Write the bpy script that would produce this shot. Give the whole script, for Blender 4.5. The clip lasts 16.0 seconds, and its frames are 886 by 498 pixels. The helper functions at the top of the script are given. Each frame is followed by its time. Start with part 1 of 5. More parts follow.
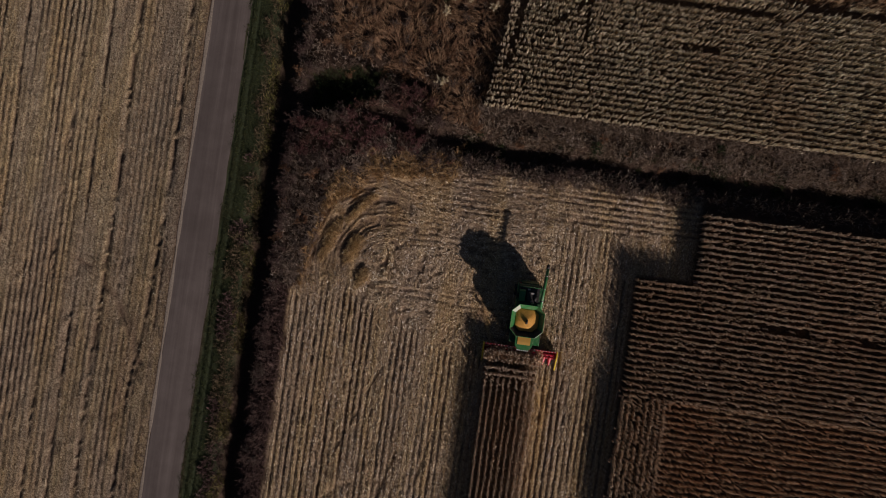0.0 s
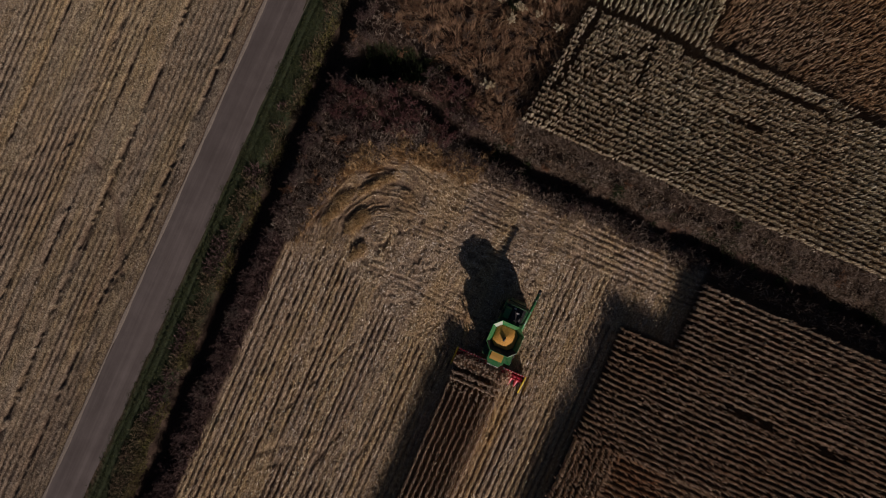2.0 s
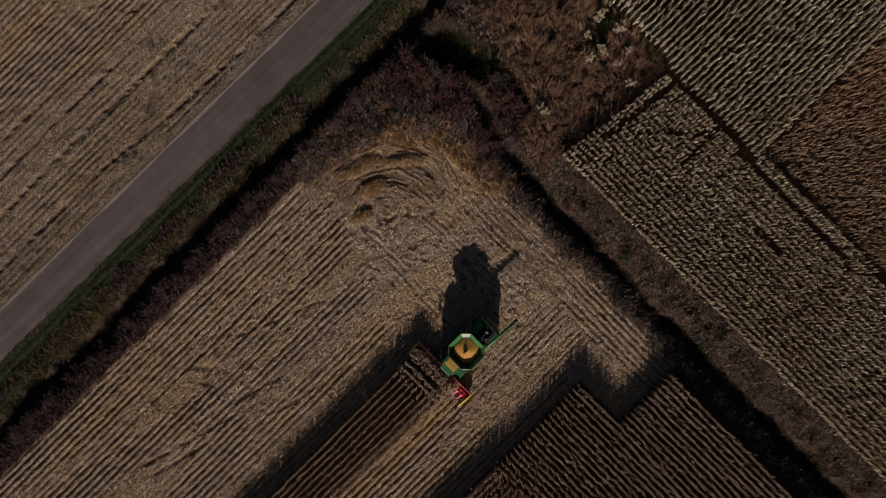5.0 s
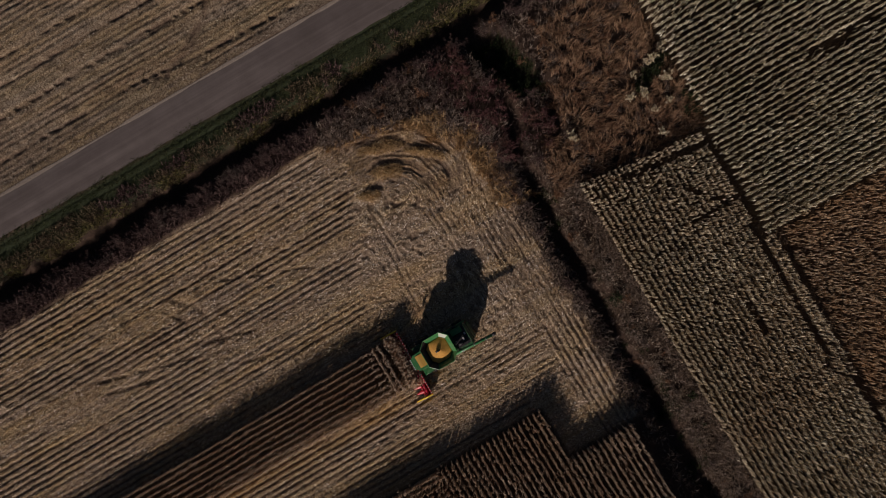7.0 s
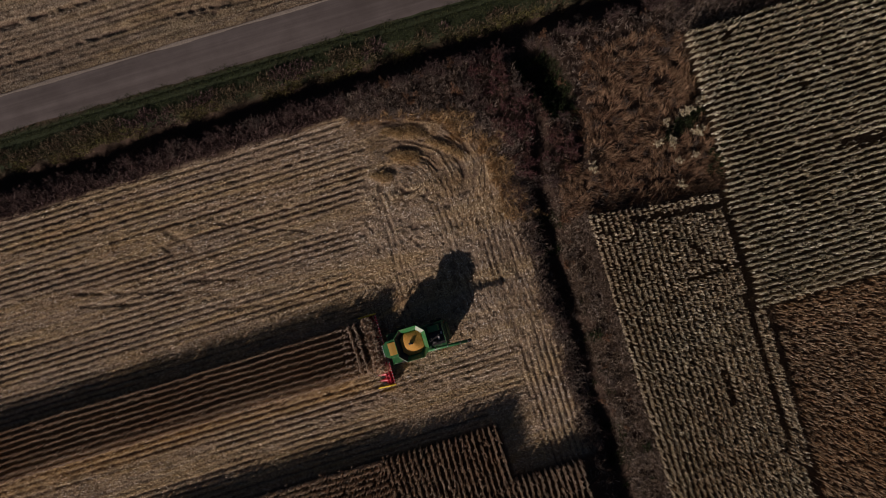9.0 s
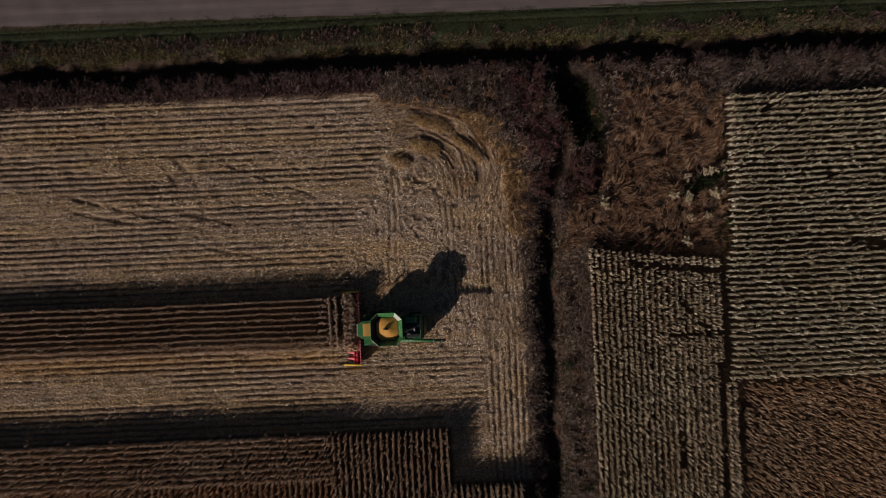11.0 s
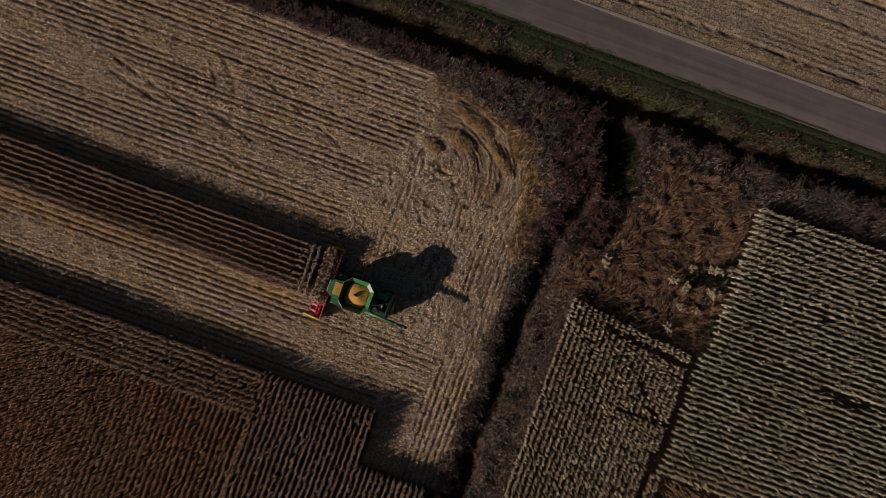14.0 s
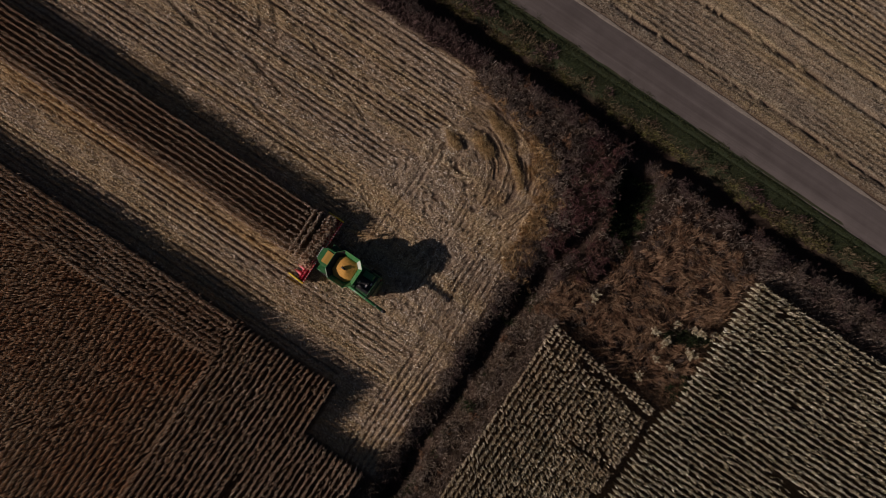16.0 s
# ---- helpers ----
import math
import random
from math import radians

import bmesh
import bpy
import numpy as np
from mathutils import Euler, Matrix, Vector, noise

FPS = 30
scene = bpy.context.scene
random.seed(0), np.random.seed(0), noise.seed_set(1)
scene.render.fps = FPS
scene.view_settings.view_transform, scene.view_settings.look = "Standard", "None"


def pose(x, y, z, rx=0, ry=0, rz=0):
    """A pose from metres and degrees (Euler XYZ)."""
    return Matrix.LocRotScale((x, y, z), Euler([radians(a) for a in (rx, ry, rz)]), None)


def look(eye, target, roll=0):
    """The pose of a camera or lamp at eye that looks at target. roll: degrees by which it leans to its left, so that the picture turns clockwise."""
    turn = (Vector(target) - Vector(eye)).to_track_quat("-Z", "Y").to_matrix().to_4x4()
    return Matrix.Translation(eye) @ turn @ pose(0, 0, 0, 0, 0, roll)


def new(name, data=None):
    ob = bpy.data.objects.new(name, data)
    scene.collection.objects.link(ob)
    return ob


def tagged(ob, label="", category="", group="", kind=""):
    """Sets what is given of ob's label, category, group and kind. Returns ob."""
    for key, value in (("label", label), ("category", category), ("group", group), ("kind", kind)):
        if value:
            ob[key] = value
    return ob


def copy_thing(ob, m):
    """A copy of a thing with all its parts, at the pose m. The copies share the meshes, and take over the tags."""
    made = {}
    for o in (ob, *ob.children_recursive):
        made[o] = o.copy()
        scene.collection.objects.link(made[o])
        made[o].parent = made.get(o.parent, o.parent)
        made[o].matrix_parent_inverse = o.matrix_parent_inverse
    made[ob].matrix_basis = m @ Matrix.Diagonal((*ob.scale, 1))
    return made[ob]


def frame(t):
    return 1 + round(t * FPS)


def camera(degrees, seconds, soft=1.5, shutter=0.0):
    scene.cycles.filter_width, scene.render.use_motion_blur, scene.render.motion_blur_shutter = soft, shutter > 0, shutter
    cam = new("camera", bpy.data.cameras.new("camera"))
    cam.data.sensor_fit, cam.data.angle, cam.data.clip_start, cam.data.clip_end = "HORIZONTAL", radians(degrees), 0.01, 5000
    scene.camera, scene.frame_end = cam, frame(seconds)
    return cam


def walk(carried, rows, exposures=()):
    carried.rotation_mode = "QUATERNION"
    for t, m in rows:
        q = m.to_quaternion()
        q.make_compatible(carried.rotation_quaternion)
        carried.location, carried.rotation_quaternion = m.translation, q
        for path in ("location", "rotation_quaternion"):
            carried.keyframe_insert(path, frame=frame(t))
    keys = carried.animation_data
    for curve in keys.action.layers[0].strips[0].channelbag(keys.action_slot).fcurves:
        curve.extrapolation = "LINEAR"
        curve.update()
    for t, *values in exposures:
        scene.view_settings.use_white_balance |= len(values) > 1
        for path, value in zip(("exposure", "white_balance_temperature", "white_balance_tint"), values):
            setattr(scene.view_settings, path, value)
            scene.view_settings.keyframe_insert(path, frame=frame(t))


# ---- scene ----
# A nadir view from a hovering drone that turns slowly over a half-harvested maize field.
# World: y runs along the crop rows of the harvested field, x across them; ground at z = 0.
EXPOSURE = -0.59
cam = camera(55.0, 16.0, soft=1.0)
ROWS = [
    (0.0, -1.11, -0.07, 108.39, 8.04),
    (0.5, -1.13, -0.16, 108.45, 12.44),
    (1.0, -1.12, -0.24, 108.52, 16.41),
    (1.5, -1.10, -0.31, 108.58, 20.14),
    (2.0, -1.07, -0.38, 108.64, 23.75),
    (2.5, -1.03, -0.44, 108.71, 27.33),
    (3.0, -0.97, -0.48, 108.77, 30.91),
    (3.5, -0.91, -0.52, 108.83, 34.51),
    (4.0, -0.83, -0.55, 108.89, 38.13),
    (6.5, -0.34, -0.56, 109.17, 56.04),
    (7.0, -0.23, -0.53, 109.22, 59.53),
    (7.5, -0.11, -0.49, 109.26, 62.99),
    (8.0, 0.01, -0.44, 109.31, 66.42),
    (8.5, 0.13, -0.39, 109.35, 69.85),
    (9.0, 0.25, -0.32, 109.39, 73.30),
    (11.5, 0.82, 0.15, 109.51, 91.09),
    (12.0, 0.92, 0.27, 109.52, 94.79),
    (12.5, 1.02, 0.40, 109.53, 98.51),
    (13.0, 1.11, 0.53, 109.53, 102.22),
    (13.5, 1.20, 0.67, 109.52, 105.92),
    (14.0, 1.27, 0.81, 109.51, 109.57),
    (14.5, 1.34, 0.96, 109.49, 113.17),
    (15.0, 1.40, 1.12, 109.47, 116.70),
    (15.5, 1.45, 1.28, 109.44, 120.20),
    (16.0, 1.49, 1.44, 109.40, 123.71),
]
walk(cam, [(t, pose(x, y, z, 0, 0, a)) for t, x, y, z, a in ROWS], [(0, EXPOSURE), (16, EXPOSURE)])

# ---- light: a low autumn sun from the south-east of the map, thin blue sky ----
SUN_EL, SUN_AZ = radians(20.5), radians(-48)
to_sun = Vector((math.cos(SUN_EL) * math.cos(SUN_AZ), math.cos(SUN_EL) * math.sin(SUN_AZ), math.sin(SUN_EL)))
world = bpy.data.worlds.new("sky")
scene.world = world
world.use_nodes = True
wn = world.node_tree.nodes
sky = wn.new("ShaderNodeTexSky")
sky.sky_type, sky.sun_disc = "NISHITA", False
sky.sun_elevation, sky.sun_rotation = SUN_EL, radians(90) - SUN_AZ
wn["Background"].inputs["Strength"].default_value = 0.023
blue = wn.new("ShaderNodeMix")
blue.data_type, blue.blend_type = "RGBA", "MULTIPLY"
blue.inputs[0].default_value, blue.inputs[7].default_value = 1.0, (0.90, 0.93, 1.12, 1)
world.node_tree.links.new(sky.outputs["Color"], blue.inputs[6])
world.node_tree.links.new(blue.outputs[2], wn["Background"].inputs["Color"])
sun = new("sun", bpy.data.lights.new("sun", "SUN"))
sun.data.energy, sun.data.angle, sun.data.color = 5.0, radians(0.53), (1.0, 0.858, 0.83)
sun.matrix_world = look(to_sun * 200, (0, 0, 0))


# ---- materials ----
def ramp(nt, fac, stops):
    r = nt.nodes.new("ShaderNodeValToRGB")
    e = r.color_ramp.elements
    while len(e) < len(stops):
        e.new(0.5)
    for k, (p, c) in zip(e, stops):
        k.position, k.color = p, (*c, 1)
    nt.links.new(fac, r.inputs["Fac"])
    return r.outputs["Color"]


def noise_tex(nt, scale, detail=4.0, rough=0.6, stretch=None):
    co = nt.nodes.new("ShaderNodeTexCoord").outputs["Object"]
    if stretch:
        mp = nt.nodes.new("ShaderNodeMapping")
        mp.inputs["Scale"].default_value = stretch
        nt.links.new(co, mp.inputs["Vector"])
        co = mp.outputs["Vector"]
    n = nt.nodes.new("ShaderNodeTexNoise")
    n.inputs["Scale"].default_value, n.inputs["Detail"].default_value, n.inputs["Roughness"].default_value = scale, detail, rough
    nt.links.new(co, n.inputs["Vector"])
    return n.outputs["Fac"]


def mixed(nt, fac, a, b, mode="MIX"):
    m = nt.nodes.new("ShaderNodeMix")
    m.data_type, m.blend_type = "RGBA", mode
    for sock, v in ((m.inputs[0], fac), (m.inputs[6], a), (m.inputs[7], b)):
        if isinstance(v, (int, float)):
            sock.default_value = v
        elif isinstance(v, tuple):
            sock.default_value = (*v, 1)
        else:
            nt.links.new(v, sock)
    return m.outputs[2]


def maths(nt, op, a, b=0.0):
    m = nt.nodes.new("ShaderNodeMath")
    m.operation = op
    for sock, v in ((m.inputs[0], a), (m.inputs[1], b)):
        if isinstance(v, (int, float)):
            sock.default_value = v
        else:
            nt.links.new(v, sock)
    return m.outputs[0]


def material(name, rough=0.8, metal=0.0, spec=0.5):
    m = bpy.data.materials.new(name)
    m.use_nodes = True
    b = m.node_tree.nodes["Principled BSDF"]
    b.inputs["Roughness"].default_value, b.inputs["Metallic"].default_value = rough, metal
    b.inputs["Specular IOR Level"].default_value = spec
    return m, m.node_tree, b


def bump(nt, b, height, strength=0.5, distance=0.02):
    n = nt.nodes.new("ShaderNodeBump")
    n.inputs["Strength"].default_value, n.inputs["Distance"].default_value = strength, distance
    nt.links.new(height, n.inputs["Height"])
    nt.links.new(n.outputs["Normal"], b.inputs["Normal"])


def plant_material(name, stops, patch, patch_scale=0.06, patch_amount=0.6, thin=0.25, swath=0.0):
    """Leaves and stalks: a colour for each blade, drifting over the field towards another one."""
    m, nt, b = material(name, 0.75, 0.0, 0.2)
    geo = nt.nodes.new("ShaderNodeNewGeometry")
    col = ramp(nt, geo.outputs["Random Per Island"], stops)
    drift = ramp(nt, noise_tex(nt, patch_scale, 5, 0.65), [(0.4, (0, 0, 0)), (0.65, (1, 1, 1))])
    col = mixed(nt, maths(nt, "MULTIPLY", drift, patch_amount), col, patch)
    if swath:
        band = noise_tex(nt, 0.30, 4, 0.6, (1.0, 0.10, 1.0))
        tone = ramp(nt, band, [(0.36, (0.93, 0.90, 0.90)), (0.47, (1.0, 0.98, 0.96)), (0.60, (1.08, 1.03, 0.86)), (0.72, (1.02, 0.93, 0.86))])
        col = mixed(nt, swath, col, mixed(nt, 1.0, col, tone, "MULTIPLY"))
    grain = ramp(nt, noise_tex(nt, 9.0, 2), [(0.3, (0.75, 0.75, 0.75)), (0.7, (1.1, 1.1, 1.1))])
    col = mixed(nt, 1.0, col, grain, "MULTIPLY")
    nt.links.new(col, b.inputs["Base Color"])
    if thin:
        tr = nt.nodes.new("ShaderNodeBsdfTranslucent")
        nt.links.new(col, tr.inputs["Color"])
        mx = nt.nodes.new("ShaderNodeMixShader")
        mx.inputs[0].default_value = thin
        nt.links.new(b.outputs[0], mx.inputs[1])
        nt.links.new(tr.outputs[0], mx.inputs[2])
        nt.links.new(mx.outputs[0], nt.nodes["Material Output"].inputs["Surface"])
    return m


def paint(name, colour, rough=0.4, metal=0.0, dust=(0.3, 0.23, 0.15), amount=0.35):
    """Painted or bare parts of the machine, under field dust."""
    m, nt, b = material(name, rough, metal)
    d = ramp(nt, noise_tex(nt, 2.3, 5, 0.7), [(0.42, (0, 0, 0)), (0.75, (1, 1, 1))])
    col = mixed(nt, maths(nt, "MULTIPLY", d, amount), colour, dust)
    nt.links.new(col, b.inputs["Base Color"])
    nt.links.new(maths(nt, "ADD", maths(nt, "MULTIPLY", d, 0.3), rough), b.inputs["Roughness"])
    bump(nt, b, noise_tex(nt, 40, 2), 0.08, 0.004)
    return m


CORN = plant_material("dry_maize_leaf", [(0.0, (0.315, 0.255, 0.16)), (0.3, (0.58, 0.515, 0.35)), (0.65, (0.82, 0.755, 0.54)), (1.0, (0.95, 0.915, 0.745))], (0.49, 0.395, 0.235))
CORN_DULL = plant_material("dull_maize_leaf", [(0.0, (0.30, 0.205, 0.14)), (0.35, (0.53, 0.39, 0.27)), (0.7, (0.74, 0.595, 0.43)), (1.0, (0.88, 0.765, 0.60))], (0.50, 0.33, 0.20))
CORN_MID = plant_material("tan_maize_leaf", [(0.0, (0.335, 0.262, 0.167)), (0.35, (0.615, 0.515, 0.342)), (0.7, (0.845, 0.745, 0.525)), (1.0, (0.945, 0.89, 0.71))], (0.58, 0.43, 0.262), 0.06, 0.65)
CORN_RUSTY = plant_material("rusty_maize_leaf", [(0.0, (0.34, 0.225, 0.135)), (0.5, (0.64, 0.47, 0.29)), (1.0, (0.88, 0.74, 0.53))], (0.62, 0.40, 0.205), 0.09, 0.7)
CORN_RED = plant_material("weathered_maize_leaf", [(0.0, (0.33, 0.21, 0.13)), (0.5, (0.61, 0.44, 0.285)), (1.0, (0.83, 0.67, 0.475))], (0.58, 0.34, 0.185), 0.08, 0.75)
STUB = plant_material("maize_stubble", [(0.0, (0.26, 0.18, 0.11)), (0.45, (0.56, 0.44, 0.27)), (1.0, (0.94, 0.82, 0.57))], (0.54, 0.41, 0.22), 0.05, 0.5, 0.2, 1.0)
STRAW = plant_material("chopped_maize_straw", [(0.0, (0.18, 0.125, 0.085)), (0.35, (0.47, 0.36, 0.24)), (0.7, (0.80, 0.67, 0.48)), (1.0, (0.98, 0.94, 0.84))], (0.55, 0.41, 0.25), 0.07, 0.5, 0.15, 1.0)
OLD_STRAW = plant_material("weathered_grey_straw", [(0.0, (0.14, 0.11, 0.077)), (0.45, (0.335, 0.275, 0.19)), (0.8, (0.54, 0.46, 0.335)), (1.0, (0.70, 0.64, 0.52))], (0.28, 0.22, 0.14), 0.07, 0.5, 0.15, 0.8)
GOLD = plant_material("trampled_golden_straw", [(0.0, (0.28, 0.17, 0.08)), (0.5, (0.53, 0.385, 0.215)), (1.0, (0.78, 0.62, 0.39))], (0.43, 0.285, 0.145), 0.12, 0.5, 0.15)
DRY_GRASS = plant_material("dry_tall_grass", [(0.0, (0.14, 0.078, 0.045)), (0.5, (0.325, 0.195, 0.11)), (1.0, (0.59, 0.41, 0.245))], (0.23, 0.125, 0.075), 0.15, 0.6)
GREY_GRASS = plant_material("withered_grey_weeds", [(0.0, (0.11, 0.078, 0.06)), (0.5, (0.22, 0.165, 0.125)), (0.85, (0.36, 0.285, 0.215)), (1.0, (0.55, 0.47, 0.38))], (0.17, 0.115, 0.08), 0.25, 0.6)
YELLOW_GRASS = plant_material("yellow_green_grass", [(0.0, (0.05, 0.047, 0.024)), (0.5, (0.145, 0.115, 0.06)), (1.0, (0.35, 0.275, 0.16))], (0.14, 0.088, 0.06), 0.3, 0.8)
PALE_WEED = plant_material("pale_dry_weeds", [(0.0, (0.18, 0.135, 0.105)), (0.5, (0.35, 0.275, 0.215)), (1.0, (0.60, 0.51, 0.42))], (0.26, 0.19, 0.14), 0.2, 0.6)
LIME_GRASS = plant_material("lime_green_grass", [(0.0, (0.06, 0.064, 0.02)), (0.5, (0.18, 0.17, 0.05)), (1.0, (0.36, 0.315, 0.115))], (0.16, 0.115, 0.055), 0.3, 0.6)
GREEN_GRASS = plant_material("green_verge_grass", [(0.0, (0.024, 0.036, 0.012)), (0.6, (0.050, 0.068, 0.021)), (1.0, (0.11, 0.115, 0.044))], (0.085, 0.07, 0.032), 0.25, 0.5)
FRINGE = plant_material("orange_brown_grass", [(0.0, (0.22, 0.125, 0.055)), (0.5, (0.52, 0.34, 0.155)), (1.0, (0.80, 0.60, 0.33))], (0.36, 0.20, 0.085), 0.25, 0.6)
MOUND_GRASS = plant_material("ochre_mound_grass", [(0.0, (0.32, 0.205, 0.09)), (0.5, (0.58, 0.41, 0.19)), (1.0, (0.78, 0.60, 0.32))], (0.46, 0.30, 0.13), 0.3, 0.4, 0.15)
DITCH_WEED = plant_material("brown_bank_weeds", [(0.0, (0.12, 0.085, 0.06)), (0.5, (0.25, 0.185, 0.13)), (0.85, (0.40, 0.32, 0.235)), (1.0, (0.60, 0.51, 0.40))], (0.19, 0.135, 0.085), 0.3, 0.6)
BANK_WEED = plant_material("dark_withered_weeds", [(0.0, (0.06, 0.036, 0.032)), (0.5, (0.135, 0.083, 0.072)), (1.0, (0.28, 0.195, 0.165))], (0.09, 0.052, 0.046), 0.2, 0.6)
MAROON = plant_material("maroon_twigs", [(0.0, (0.065, 0.024, 0.025)), (0.5, (0.16, 0.066, 0.063)), (1.0, (0.31, 0.16, 0.145))], (0.12, 0.05, 0.048), 0.2, 0.5)
PURPLE = plant_material("purple_brown_twigs", [(0.0, (0.046, 0.027, 0.025)), (0.5, (0.10, 0.06, 0.053)), (1.0, (0.24, 0.16, 0.135))], (0.075, 0.046, 0.042), 0.2, 0.5)
TWIG = plant_material("bare_grey_twigs", [(0.0, (0.07, 0.052, 0.042)), (0.5, (0.15, 0.114, 0.094)), (1.0, (0.28, 0.22, 0.175))], (0.12, 0.083, 0.066), 0.2, 0.5)
RUST = plant_material("rust_brown_leaves", [(0.0, (0.12, 0.06, 0.03)), (0.5, (0.25, 0.13, 0.07)), (1.0, (0.42, 0.25, 0.14))], (0.20, 0.11, 0.065), 0.2, 0.5)
RUSSET = plant_material("russet_twigs", [(0.0, (0.075, 0.03, 0.026)), (0.5, (0.18, 0.088, 0.066)), (1.0, (0.33, 0.185, 0.135))], (0.14, 0.07, 0.052), 0.2, 0.5)
DARK_GREEN = plant_material("dark_green_leaves", [(0.0, (0.012, 0.02, 0.008)), (0.6, (0.036, 0.056, 0.02)), (1.0, (0.10, 0.125, 0.036))], (0.05, 0.042, 0.025), 0.3, 0.5)
CREAM = plant_material("cream_seed_heads", [(0.0, (0.50, 0.41, 0.24)), (0.5, (0.74, 0.65, 0.44)), (1.0, (0.88, 0.82, 0.64))], (0.5, 0.4, 0.22), 0.3, 0.4)

GROUND, nt, b = material("field_soil", 0.95, 0, 0.2)
at = nt.nodes.new("ShaderNodeAttribute")
at.attribute_name = "cover"
sep = nt.nodes.new("ShaderNodeSeparateColor")
nt.links.new(at.outputs["Color"], sep.inputs[0])
fine, mid = noise_tex(nt, 5.0, 5, 0.72), noise_tex(nt, 0.9, 5, 0.65)
soil = ramp(nt, fine, [(0.3, (0.06, 0.038, 0.026)), (0.55, (0.135, 0.088, 0.06)), (0.8, (0.23, 0.16, 0.105))])
chaff = ramp(nt, fine, [(0.33, (0.09, 0.063, 0.042)), (0.47, (0.39, 0.295, 0.195)), (0.64, (0.76, 0.635, 0.46))])
green = ramp(nt, fine, [(0.3, (0.016, 0.022, 0.01)), (0.6, (0.042, 0.052, 0.024)), (0.85, (0.11, 0.095, 0.055))])
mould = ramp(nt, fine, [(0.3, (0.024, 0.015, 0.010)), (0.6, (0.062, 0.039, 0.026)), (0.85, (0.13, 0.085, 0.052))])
patchy = ramp(nt, mid, [(0.3, (0.45, 0.45, 0.45)), (0.62, (1, 1, 1))])
drift = ramp(nt, noise_tex(nt, 0.35, 5, 0.6, (1.0, 0.18, 1.0)), [(0.42, (0, 0, 0)), (0.62, (1, 1, 1))])
chaff = mixed(nt, maths(nt, "MULTIPLY", drift, 0.75), chaff, mixed(nt, 1.0, chaff, (1.05, 0.96, 0.82), "MULTIPLY"))
swath = ramp(nt, noise_tex(nt, 0.30, 4, 0.6, (1.0, 0.10, 1.0)), [(0.36, (0.93, 0.90, 0.90)), (0.47, (1.0, 0.98, 0.96)), (0.60, (1.08, 1.03, 0.86)), (0.72, (1.02, 0.93, 0.86))])
chaff = mixed(nt, 1.0, chaff, swath, "MULTIPLY")
chaff = mixed(nt, at.outputs["Alpha"], chaff, mixed(nt, 1.0, chaff, (1.05, 0.92, 0.68), "MULTIPLY"))
place = nt.nodes.new("ShaderNodeSeparateXYZ")
nt.links.new(nt.nodes.new("ShaderNodeTexCoord").outputs["Object"], place.inputs[0])
worn = ramp(nt, maths(nt, "MULTIPLY", maths(nt, "ADD", place.outputs[0], 70.0), 0.02), [(0.45, (0.98, 1.0, 0.97)), (0.60, (0.80, 0.82, 0.82))])
south = maths(nt, "ADD", maths(nt, "ADD", maths(nt, "MULTIPLY", place.outputs[1], -0.02), 0.35), maths(nt, "MULTIPLY", mid, 0.3))
worn = mixed(nt, ramp(nt, south, [(0.52, (0, 0, 0)), (0.78, (1, 1, 1))]), worn, mixed(nt, 1.0, worn, (0.86, 0.85, 0.86), "MULTIPLY"))
chaff = mixed(nt, maths(nt, "LESS_THAN", place.outputs[0], -35.0), chaff, mixed(nt, 1.0, chaff, worn, "MULTIPLY"))
col = mixed(nt, maths(nt, "MULTIPLY", sep.outputs[0], patchy), soil, chaff)
col = mixed(nt, sep.outputs[1], col, green)
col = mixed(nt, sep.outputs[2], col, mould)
nt.links.new(col, b.inputs["Base Color"])
bump(nt, b, fine, 0.9, 0.06)

ROAD, nt, b = material("gravel_road", 0.9, 0, 0.3)
streak = noise_tex(nt, 1.0, 4, 0.6, (1.4, 0.03, 1.0))
grit = noise_tex(nt, 30.0, 4, 0.8)
col = ramp(nt, streak, [(0.3, (0.124, 0.101, 0.089)), (0.5, (0.15, 0.123, 0.109)), (0.7, (0.187, 0.156, 0.139))])
col = mixed(nt, 1.0, col, ramp(nt, grit, [(0.3, (0.8, 0.8, 0.8)), (0.7, (1.15, 1.15, 1.15))]), "MULTIPLY")
col = mixed(nt, 1.0, col, ramp(nt, noise_tex(nt, 0.25, 4, 0.6), [(0.35, (0.85, 0.84, 0.83)), (0.65, (1.08, 1.08, 1.08))]), "MULTIPLY")
nt.links.new(col, b.inputs["Base Color"])
bump(nt, b, grit, 0.5, 0.01)
EDGE, nt, b = material("pale_roadside_grit", 0.95, 0, 0.2)
nt.links.new(ramp(nt, noise_tex(nt, 8.0, 5, 0.8), [(0.35, (0.20, 0.16, 0.125)), (0.65, (0.44, 0.37, 0.29))]), b.inputs["Base Color"])


# ---- numpy helpers ----
rng = np.random.default_rng(7)
REACH = 68.0


def vnoise(x, y, size, seed):
    """Smooth value noise, 0 to 1."""
    g = np.random.default_rng(seed).random((128, 128))
    u, v = x / size + 40.0, y / size + 40.0
    i, j = np.floor(u).astype(int), np.floor(v).astype(int)
    fu, fv = u - i, v - j
    fu, fv = fu * fu * (3 - 2 * fu), fv * fv * (3 - 2 * fv)
    a, c = g[i % 128, j % 128], g[(i + 1) % 128, j % 128]
    d, e = g[i % 128, (j + 1) % 128], g[(i + 1) % 128, (j + 1) % 128]
    return (a * (1 - fu) + c * fu) * (1 - fv) + (d * (1 - fu) + e * fu) * fv


def road_east(y):
    return -29.7 + 0.010 * y


def road_west(y):
    return -34.5 + 0.006 * y


